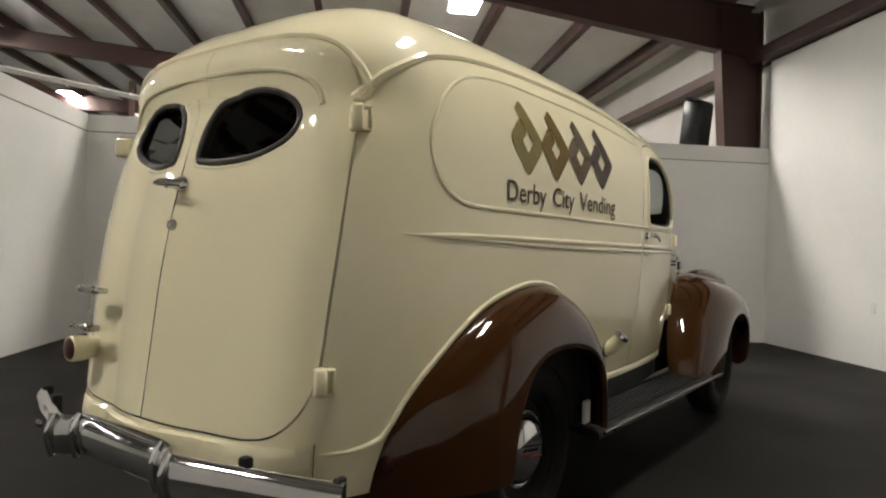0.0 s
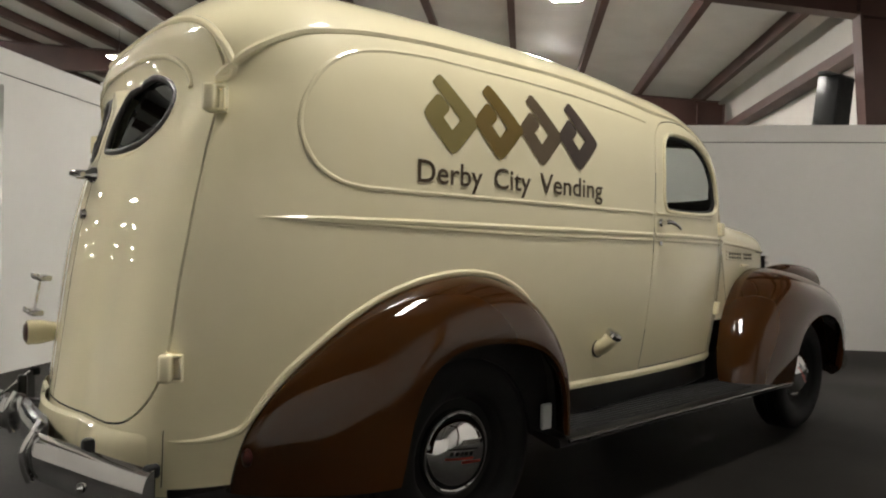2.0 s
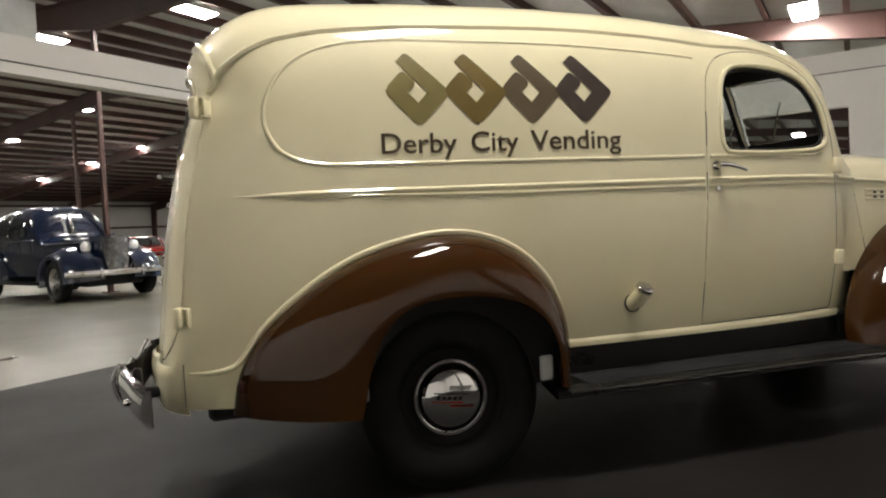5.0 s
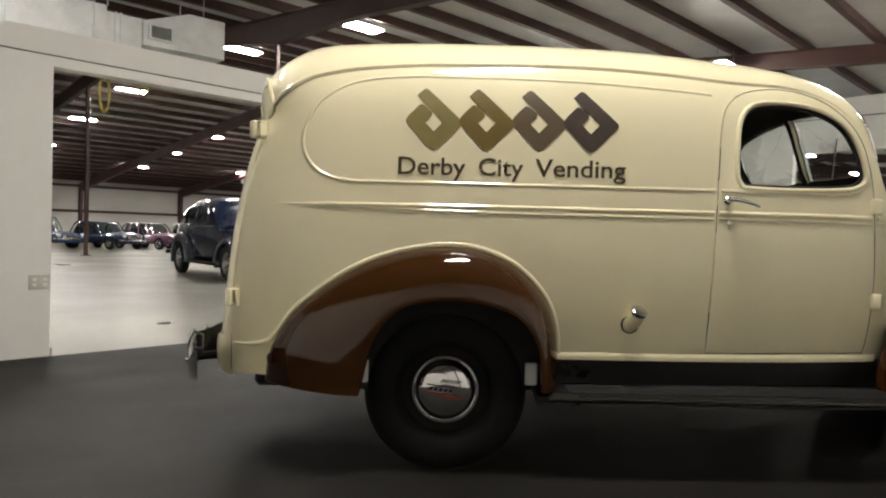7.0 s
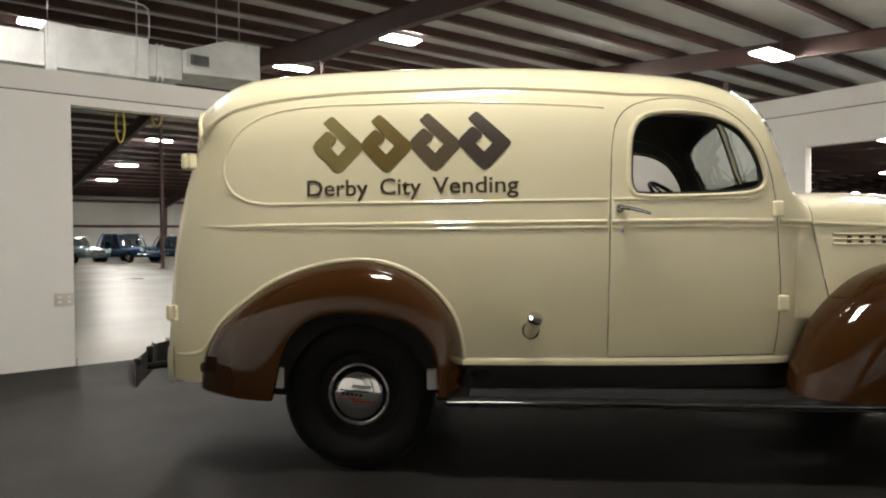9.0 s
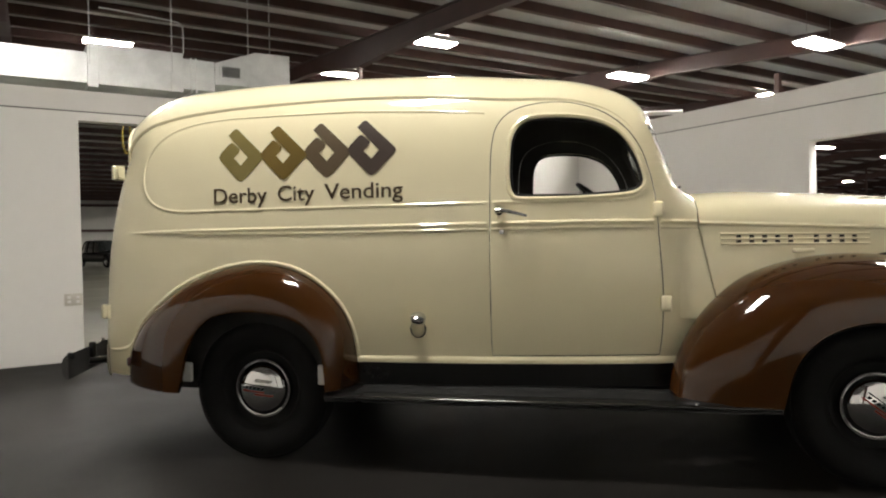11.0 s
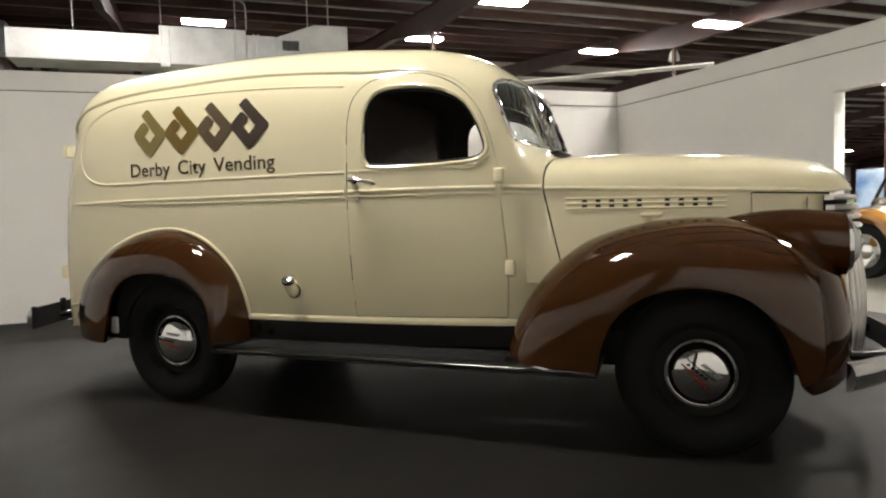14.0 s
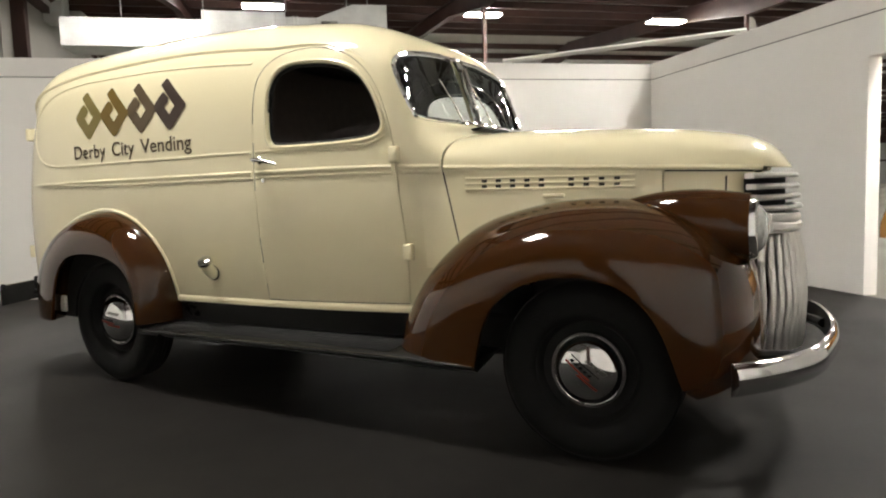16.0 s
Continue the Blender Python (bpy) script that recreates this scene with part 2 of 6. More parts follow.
def grow(outline, d):
    """An outline pushed outward by d."""
    P = [Vector((a, b)) for a, b in outline]
    n = len(P)
    area = sum(P[i].x * P[(i + 1) % n].y - P[(i + 1) % n].x * P[i].y for i in range(n))
    s = 1 if area > 0 else -1
    out = []
    for i in range(n):
        t = (P[(i + 1) % n] - P[i - 1]).normalized()
        out.append((P[i].x + t.y * d * s, P[i].y - t.x * d * s))
    return out


def flat2(pts, n=6, closed=True):
    return [(p.x, p.y) for p in smooth_path([(a, b, 0) for a, b in pts], n, closed)]


# ---- the hall and the booth ----
# p runs along the booth's front-left wall from the inner corner, q along its rear-left wall.
TH = radians(43.1)
UX, UY = math.cos(TH), math.sin(TH)
CORNER = Vector((1.66, 6.338, 0))
ROOM = Matrix(((UY, -UX, 0, CORNER.x), (-UX, -UY, 0, CORNER.y), (0, 0, 1, 0), (0, 0, 0, 1)))
P_EAVE, P_RIDGE, P_FAR = 8.94, -20.0, -50.5
Q_GABLE, Q_END, Q_MID = 62.0, -105.0, 11.0
EAVE, SLOPE = 4.95, 0.094
WALL_H, SEAM_H = 2.69, 2.487
DOOR_A, DOOR_B = 2.395, 2.117


def room(p, q, z):
    return ROOM @ Vector((p, q, z))


def roof_z(p):
    return EAVE + SLOPE * (P_EAVE - p) if p > P_RIDGE else EAVE + SLOPE * (P_EAVE - P_RIDGE) - SLOPE * (P_RIDGE - p)


def rbox(p0, p1, q0, q1, z0, z1, bevel=0.0, bm=None):
    return box(p0, p1, q0, q1, z0, z1, bevel, 1, bm, ROOM)


def structure(name, bm, material, label="", deg=30):
    ob = part(name, bm, material, None, "", deg)
    return tagged(ob, label, "", "", "structure")


structure("ground", rbox(-60, 20, -112, 70, -0.3, -0.004), CONCRETE, "polished grey concrete floor of the hall")
structure("floor", rbox(0.0, P_EAVE, 0.0, 11.5, -0.004, 0.004), CARPET, "dark charcoal carpet laid in the booth")

# booth walls, openings cut through
wall_a = bmesh.new()
T = 0.145
A0, A1 = 3.465, 6.657
B0, B1 = 3.516, 5.45
rbox(-T, 0, -T, A0, 0, WALL_H, 0, wall_a)
rbox(-T, 0, A1, 11.0, 0, WALL_H, 0, wall_a)
rbox(-T, 0, A0, A1, DOOR_A, WALL_H, 0, wall_a)
structure("wall_west", wall_a, WALL, "white painted drywall partition with a wide doorway")
wall_b = bmesh.new()
rbox(0, B0, -T, 0, 0, WALL_H, 0, wall_b)
rbox(B1, P_EAVE, -T, 0, 0, WALL_H, 0, wall_b)
rbox(B0, B1, -T, 0, DOOR_B, WALL_H, 0, wall_b)
structure("wall_north", wall_b, WALL, "white painted drywall partition with a doorway")
wall_c = bmesh.new()
rbox(P_EAVE, P_EAVE + 0.1, 0.0, Q_GABLE, 0, 3.9, 0, wall_c)
structure("wall_east", wall_c, WALL, "white panelled lower side wall of the building")
structure("wall_south", rbox(0.0, P_EAVE, 10.3, 10.46, 0, WALL_H), WALL, "white painted drywall partition closing the booth")
# narrow cap strip along the wall heads, set proud of the wall
cap = bmesh.new()
rbox(0.0, 0.012, 0.012, 11.0, SEAM_H, WALL_H, 0, cap)
rbox(0.012, P_EAVE, 0.0, 0.012, SEAM_H, WALL_H, 0, cap)
structure("trim", cap, PLANK, "white board strip along the top of the booth walls")
joint = bmesh.new()
rbox(0.0, 0.003, 0.003, 11.0, SEAM_H - 0.009, SEAM_H - 0.0005, 0, joint)
rbox(0.003, P_EAVE, 0.0, 0.003, SEAM_H - 0.009, SEAM_H - 0.0005, 0, joint)
structure("trim_joint", joint, JOINT, "dark open joint under the board strip")

# roof, purlins, rafters, outer walls
roof = bmesh.new()
prof = [(P_EAVE + 0.4, roof_z(P_EAVE + 0.4)), (P_RIDGE, roof_z(P_RIDGE)), (P_FAR - 0.4, roof_z(P_FAR - 0.4))]
vs = [[roof.verts.new(room(p, q, z)) for p, z in prof + [(p, z + 0.2) for p, z in reversed(prof)]] for q in (Q_GABLE + 0.3, Q_END - 0.3)]
for i in range(6):
    roof.faces.new((vs[0][i], vs[1][i], vs[1][(i + 1) % 6], vs[0][(i + 1) % 6]))
roof.faces.new(vs[0])
roof.faces.new(list(reversed(vs[1])))
bmesh.ops.recalc_face_normals(roof, faces=roof.faces)
structure("ceiling", roof, INSUL, "white insulated metal roof")


def sloped_beam(p0, p1, q0, q1, drop0, drop1, bm):
    """A bar under the roof slope, its ends dropped below the roof."""
    v = [bm.verts.new(room(p, q, roof_z(p) - d)) for q in (q0, q1) for p, d in ((p0, drop0[0]), (p0, drop0[1]), (p1, drop1[1]), (p1, drop1[0]))]
    for f in ((0, 1, 2, 3), (7, 6, 5, 4), (0, 4, 5, 1), (1, 5, 6, 2), (2, 6, 7, 3), (3, 7, 4, 0)):
        bm.faces.new([v[k] for k in f])


purl = bmesh.new()
pp = 8.4
while pp > P_FAR + 0.5:
    if abs(pp - P_RIDGE) > 0.4:
        rbox(pp - 0.035, pp + 0.035, Q_END, Q_GABLE, roof_z(pp) - 0.235, roof_z(pp) - 0.012, 0, purl)
        rbox(pp - 0.035, pp + 0.09, Q_END, Q_GABLE, roof_z(pp) - 0.25, roof_z(pp) - 0.235, 0, purl)
    pp -= 1.48
structure("trim_purlins", purl, STEEL_BROWN, "red-oxide steel roof purlins")

RAFTERS = [-0.27 - 7.75 * k for k in range(-8, 13)]
for i, q in enumerate(RAFTERS):
    rb = bmesh.new()
    for p0, p1, d0, d1 in ((P_EAVE - 0.15, 3.0, 0.95, 0.62), (3.0, -5.0, 0.62, 0.66), (-5.0, -8.3, 0.66, 0.92), (-8.3, -11.5, 0.92, 0.66), (-11.5, P_RIDGE, 0.66, 0.8), (P_RIDGE, -42.0, 0.8, 0.75), (-42.0, P_FAR + 0.15, 0.75, 0.95)):
        sloped_beam(p0, p1, q - 0.008, q + 0.008, (0.25, d0), (0.25, d1), rb)
        sloped_beam(p0, p1, q - 0.10, q + 0.10, (d0, d0 + 0.02), (d1, d1 + 0.02), rb)
        sloped_beam(p0, p1, q - 0.10, q + 0.10, (0.25, 0.27), (0.25, 0.27), rb)
    structure("rafter_%d" % (i + 1), rb, STEEL_BROWN, "red-oxide steel roof rafter")
    cb = bmesh.new()
    for pe, s in ((P_EAVE - 0.05, -1), (P_FAR + 0.05, 1)):
        zt = roof_z(pe) - 0.3
        lo, hi = 0.30, 0.58
        outline = [(pe, 0), (pe + s * lo, 0), (pe + s * hi, zt - 0.6), (pe + s * hi, zt), (pe, zt)]
        w = prism([(a, b) for a, b in outline], q - 0.012, q + 0.012, "Y")
        w.transform(ROOM)
        add(cb, w)
        for (a0, b0), (a1, b1) in ((outline[1], outline[2]), (outline[2], outline[3])):
            f = prism([(a0, b0), (a1, b1), (a1 + s * 0.025, b1), (a0 + s * 0.025, b0)], q - 0.11, q + 0.11, "Y")
            f.transform(ROOM)
            add(cb, f)
        rbox(min(pe, pe - s * 0.02), max(pe, pe - s * 0.02), q - 0.11, q + 0.11, 0, zt, 0, cb)
    structure("column_%d" % (i + 1), cb, STEEL_BROWN, "red-oxide tapered steel wall column")

shell = bmesh.new()
rbox(P_EAVE + 0.12, P_EAVE + 0.3, Q_END, Q_GABLE + 0.2, 0, EAVE + 0.1, 0, shell)
structure("wall_side_near", shell, PANELW, "pale metal side wall of the hall")
shell = bmesh.new()
rbox(P_FAR - 0.3, P_FAR, Q_END, Q_GABLE + 0.2, 0, EAVE + 0.1, 0, shell)
structure("wall_side_far", shell, PANELW, "pale metal side wall of the hall")
for nm, q0, q1 in (("wall_gable", Q_GABLE, Q_GABLE + 0.2), ("wall_gable_far", Q_END - 0.2, Q_END)):
    g = prism([(P_EAVE + 0.3, 0), (P_EAVE + 0.3, EAVE), (P_RIDGE, roof_z(P_RIDGE)), (P_FAR - 0.3, EAVE), (P_FAR - 0.3, 0)], q0, q1, "Y")
    g.transform(ROOM)
    structure(nm, g, PANELW, "pale metal gable wall of the hall")
mid = prism([(-9.2, 0), (-9.2, roof_z(-9.2) - 0.26), (P_RIDGE, roof_z(P_RIDGE) - 0.26), (P_FAR, EAVE - 0.2), (P_FAR, 0)], Q_MID, Q_MID + 0.2, "Y")
mid.transform(ROOM)
structure("wall_mid", mid, PANELW, "pale metal dividing wall in the hall")
girt = bmesh.new()
for z in (2.3, 4.25):
    rbox(P_FAR, P_FAR + 0.2, Q_END, Q_GABLE, z, z + 0.2, 0, girt)
for z in (3.92,):
    rbox(P_EAVE - 0.2, P_EAVE + 0.12, Q_END, Q_GABLE, z, z + 0.16, 0, girt)
for z in (2.3, 4.25, 6.2):
    rbox(P_FAR + 0.3, -9.2, Q_MID - 0.18, Q_MID, z, z + 0.18, 0, girt)
structure("trim_girts", girt, STEEL_BROWN, "red-oxide steel wall girts")

# ceiling lamps
def high_bay(glow=LAMPMAT, drop=0.36, label="white rectangular high-bay ceiling lamp, lit, hung under the roof"):
    e = thing("ceiling_lamp", label, "lamp", "hall lamps")
    hb = bmesh.new()
    rows = [[(x * w, y * h, z) for x, y in ((-1, -1), (1, -1), (1, 1), (-1, 1))] for w, h, z in ((0.60, 0.24, 0.0), (0.60, 0.24, 0.03), (0.42, 0.12, 0.10), (0.12, 0.06, 0.12))]
    grid(rows, hb, close_v=True, cap1=True)
    bmesh.ops.recalc_face_normals(hb, faces=hb.faces)
    part("housing", hb, LAMPBODY, e)
    part("diffuser", box(-0.57, 0.57, -0.21, 0.21, -0.035, -0.004, 0.012), glow, e, "glowing white diffuser")
    for x in (-0.45, 0.45):
        part("hanger", tube([(x, 0, 0.08), (x, 0, drop - 0.04)], 0.006, 6), DULL_CHROME, e)
    return e


def lamp_pose(p, q, drop=0.36):
    w = room(p, q, roof_z(p) - (1.15 if q < -20 else drop))
    return pose(w.x, w.y, w.z, 0, 0, 43.1)


LAMPS = [(4.74, -7.05), (4.86, -1.35), (-0.4, -7.3, 0.66), (-6.77, -1.55), (-5.51, -7.06, 0.75), (-6.61, -15.51), (-12.86, -1.7), (-10.84, -7.06, 0.75), (-13.41, -15.93), 
         (-23.52, -2.24), (-23.28, -8.73), (-23.81, -16.77), (-29.59, -2.13), (-29.82, -8.79), (-29.04, -16.12), (-36.52, -2.11), (-35.24, -8.77), (-33.91, -16), 
         (-41.66, -2.02), (-40.77, -8.84), (-39.6, -16.06), (-12.07, -22.2), (-12.88, -30.39), (-24.32, -25.23), (-32.96, -25.53), (-24.76, -33.77), (-35.53, -37.84), 
         (-14.16, -40.27), (-25.34, -44.82), (-36.17, -50.86), (-3.5, -23.02), (-3.99, -32.79), (-4.54, -43.96), (-12.91, -51.02), (-26.04, -58.33), (-37.01, -68.05), 
         (-14.04, -67.95), (-25.29, -78.37), (-1.35, 7.48), (-12.42, 5.19), (6.13, 23.58), (-9.91, 15.75), (-9.56, 24.24), (-9.18, 33.23), 
         (-8.8, 42.22), (-8.38, 52.21), (-18.8, 18.62), (-18.38, 28.61), (-17.96, 38.6), (-17.45, 50.59), (-28.12, 23.02), (-27.62, 35.01), (-27.11, 47), 
         (4.02, -16.02), (3.55, -25.25), (2.9, -37.88)]
lamp0 = high_bay()
lamp0.matrix_basis = lamp_pose(*LAMPS[0])
lamp1 = high_bay(LAMPFAR)
lamp1.matrix_basis = lamp_pose(*LAMPS[3])
lamp2 = high_bay(LAMPFAR, 1.15)
lamp2.matrix_basis = lamp_pose(*LAMPS[21])
for k, at in enumerate(LAMPS):
    if len(at) > 2:
        high_bay(LAMPMAT if at[0] > -6 else LAMPFAR, at[2]).matrix_basis = lamp_pose(*at)
    elif k not in (0, 3, 21):
        copy_thing(lamp2 if at[1] < -20 else lamp0 if at[0] > -6 else lamp1, lamp_pose(*at))
high_bay(LAMPDIM, 0.36, "white rectangular ceiling lamp, dimly lit, over the booth").matrix_basis = lamp_pose(5.06, 6.41)

# ---- the panel van ----
# x forward from the rear axle, y to the van's left, z up.
van = thing("panel_van", "cream and brown vintage panel van with lettering, on dark carpet", "van")


def shoulder(x0):
    """Height of the widest line and squareness of the section."""
    k = min(1.0, max(0.0, (x0 - 1.9) / 0.31))
    k = k * k * (3 - 2 * k)
    return 1.25 - 0.053 * k, table(x0, [(1.3, 3.6), (1.95, 4.6), (2.06, 4.4), (2.21, 2.4)])



def table(x, rows):
    if x <= rows[0][0]:
        return rows[0][1]
    for (a, va), (b, vb) in zip(rows, rows[1:]):
        if x <= b:
            t = (x - a) / (b - a)
            return va + (vb - va) * t
    return rows[-1][1]


def spline_table(rows, n=6):
    p = smooth_path([(a, b, 0) for a, b in rows], n)
    return [(v.x, v.y) for v in p]


WIDTH = spline_table([(-1.06, 0.30), (-1.045, 0.46), (-1.02, 0.57), (-0.985, 0.635), (-0.93, 0.69), (-0.84, 0.74), (-0.70, 0.78), (-0.50, 0.797), (0.2, 0.803), (0.9, 0.80), (1.25, 0.79), (1.6, 0.765), (1.9, 0.725), (2.05, 0.69), (2.21, 0.618), (2.30, 0.58)])
TOP = spline_table([(-1.06, 1.66), (-1.045, 1.76), (-1.01, 1.84), (-0.95, 1.915), (-0.85, 1.98), (-0.70, 2.025), (-0.45, 2.052), (0.0, 2.068), (0.6, 2.066), (1.1, 2.04), (1.5, 1.992), (1.72, 1.945), (1.86, 1.89), (1.94, 1.835), (1.99, 1.765), (2.03, 1.65), (2.07, 1.525), (2.10, 1.44), (2.15, 1.39), (2.21, 1.368), (2.30, 1.365)])


def lean(x0, z):
    k = min(1.0, max(0.0, (-0.5 - x0) / 0.45))
    up = max(0.0, z - 0.95)
    fade = min(1.0, max(0.0, (z - 1.58) / 0.24))
    more = 0.155 * min(up, 0.67) ** 2 * (1 - fade * fade * (3 - 2 * fade))
    return ((z - 1.2) * 0.115 + more) * k * k * (3 - 2 * k)


def half_width(x0, z):
    w, zt = table(x0, WIDTH), table(x0, TOP)
    ZM, NE = shoulder(x0)
    if z > ZM:
        r = min(1.0, (z - ZM) / (zt - ZM))
        return w * (1 - r ** NE) ** (1 / NE)
    return w - 0.075 * ((ZM - z) / 0.72) ** 2 * (0.6 if x0 < -0.4 else 1.0)


def side(x, z, out=0.0):
    """A point on the van's right side."""
    x0 = x
    for _ in range(4):
        x0 = x - lean(x0, z)
    x0 = max(x0, -1.055)
    e = 0.01
    y = half_width(x0, z)
    nx = -(half_width(x0 + e, z) - half_width(x0 - e, z)) / (2 * e)
    nz = -(half_width(x0, z + e) - half_width(x0, z - e)) / (2 * e)
    nrm = Vector((nx, 1, nz)).normalized() * out
    return Vector((x + nrm.x, -(y + nrm.y), z + nrm.z))


def skirt(x0):
    return table(x0, [(-1.06, 0.415), (-0.2, 0.40), (0.1, 0.5), (0.4, 0.515), (2.3, 0.525)])


def van_rings():
    xs = [-1.06, -1.052, -1.042, -1.03, -1.012, -0.99, -0.96, -0.92, -0.87, -0.81, -0.75] + [-0.68 + 0.06 * i for i in range(45)]
    xs = [x for x in xs if x < 1.88] + [1.90, 1.93, 1.96, 1.99, 2.02, 2.05, 2.08, 2.11, 2.14, 2.18, 2.207]
    rows = []
    for x0 in xs:
        w, zt = table(x0, WIDTH), table(x0, TOP)
        ZM, NE = shoulder(x0)
        half = []
        zb = skirt(x0)
        for i in range(14):
            z = zb + (ZM - zb) * i / 14
            half.append((half_width(x0, z), z))
        for i in range(19):
            a = math.pi / 2 * i / 18
            half.append((w * max(0.0, math.cos(a)) ** (2 / NE), ZM + (zt - ZM) * math.sin(a) ** (2 / NE)))
        ring = [(x0 + lean(x0, z), -y, z) for y, z in half] + [(x0 + lean(x0, z), y, z) for y, z in reversed(half[:-1])]
        rows.append(ring)
    # close the back with shrinking rows towards its middle line
    first = rows[0]
    back = []
    for k, (s, dx) in enumerate(((0.0, 0.045), (0.3, 0.041), (0.6, 0.028), (0.85, 0.011))):
        back.append([(x - dx, y * s, z) for x, y, z in first])
    return back + rows


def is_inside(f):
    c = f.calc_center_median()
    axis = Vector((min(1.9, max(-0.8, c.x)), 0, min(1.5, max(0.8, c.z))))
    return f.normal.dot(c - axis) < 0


def build_shell():
    bm = grid(van_rings())
    bmesh.ops.remove_doubles(bm, verts=bm.verts, dist=1e-4)
    bmesh.ops.recalc_face_normals(bm, faces=bm.faces)
    if sum(f.normal.dot(f.calc_center_median() - Vector((0.5, 0, 1.2))) for f in bm.faces) < 0:
        bmesh.ops.reverse_faces(bm, faces=bm.faces)
    bmesh.ops.solidify(bm, geom=list(bm.faces), thickness=0.03)
    bmesh.ops.recalc_face_normals(bm, faces=bm.faces)
    return bm


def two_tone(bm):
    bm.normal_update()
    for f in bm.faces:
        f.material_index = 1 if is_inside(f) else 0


def part2(name, bm, m1, m2, parent, label="", deg=32):
    two_tone(bm)
    ob = part(name, bm, None, parent, label, deg)
    ob.data.materials.append(m1)
    ob.data.materials.append(m2)
    return ob


DOOR = [(1.215, 0.555), (1.22, 1.0), (1.23, 1.45), (1.24, 1.60), (1.265, 1.69), (1.32, 1.75), (1.40, 1.783), (1.52, 1.797), (1.65, 1.782), (1.77, 1.735), (1.87, 1.655), (1.94, 1.55), (1.985, 1.41), (2.007, 1.28), (2.02, 1.1), (2.035, 0.9), (2.035, 0.75), (2.03, 0.65), (2.02, 0.56)]
DOORS = [(p.x, p.y) for p in smooth_path([(a, b, 0) for a, b in DOOR], 4)]
WINDOW = flat2([(1.325, 1.40), (1.325, 1.50), (1.337, 1.62), (1.38, 1.692), (1.46, 1.718), (1.60, 1.716), (1.73, 1.692), (1.835, 1.635), (1.905, 1.54), (1.945, 1.435), (1.945, 1.385), (1.905, 1.355), (1.80, 1.342), (1.60, 1.335), (1.38, 1.338), (1.34, 1.355)], 5)
REAR_R = [(-0.003, 0.585), (-0.25, 0.578)] + flat2([(-0.44, 0.582), (-0.53, 0.60), (-0.592, 0.65), (-0.628, 0.725), (-0.645, 0.81), (-0.655, 0.98), (-0.66, 1.16), (-0.656, 1.33), (-0.648, 1.50), (-0.632, 1.65), (-0.583, 1.76), (-0.475, 1.819), (-0.26, 1.841)], 4, False) + [(-0.0006, 1.846)]
REAR_LEAF = REAR_R + [(-0.0006, 1.47), (-0.003, 1.40)]
RWIN = flat2([(-0.072, 1.45), (-0.077, 1.545), (-0.115, 1.62), (-0.21, 1.658), (-0.32, 1.656), (-0.41, 1.62), (-0.452, 1.56), (-0.43, 1.50), (-0.33, 1.455), (-0.20, 1.432), (-0.10, 1.435)], 5)
WS = flat2([(-0.022, 1.45), (-0.022, 1.757), (-0.06, 1.778), (-0.30, 1.769), (-0.54, 1.736), (-0.628, 1.685), (-0.643, 1.59), (-0.622, 1.47), (-0.58, 1.432), (-0.30, 1.428), (-0.06, 1.435)], 5)


def mirror(outline):
    return [(-a, b) for a, b in reversed(outline)]


shell_bm = build_shell()
solid = shell_bm.copy()
door_bms = []
for sgn in (-1, 1):
    lo, hi = (-1.0, -0.45) if sgn < 0 else (0.45, 1.0)
    d = cut(solid, prism(DOORS, lo, hi), "INTERSECT")
    d = cut(d, prism(WINDOW, lo, hi))
    door_bms.append(d)
    shell_bm = cut(shell_bm, prism(grow(DOORS, 0.004), lo, hi))
rear_bms = []
for o, w in ((REAR_LEAF, RWIN),):
    d = cut(solid, prism(o, -1.4, -0.80, "X"), "INTERSECT", True)
    d = cut(d, prism(w, -1.4, -0.7, "X"))
    rear_bms.append(d)
d = rear_bms[0].copy()
d.transform(Matrix.Diagonal((1, -1, 1, 1)))
bmesh.ops.reverse_faces(d, faces=d.faces)
rear_bms.append(d)
both = [(a, b) for a, b in REAR_R] + [(a, b) for a, b in mirror(REAR_R)]
shell_bm = cut(shell_bm, prism(grow(both, 0.006), -1.4, -0.80, "X"))
for w in (WS, mirror(WS)):
    shell_bm = cut(shell_bm, prism(w, 1.80, 2.4, "X"))
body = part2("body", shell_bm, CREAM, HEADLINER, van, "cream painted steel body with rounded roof")
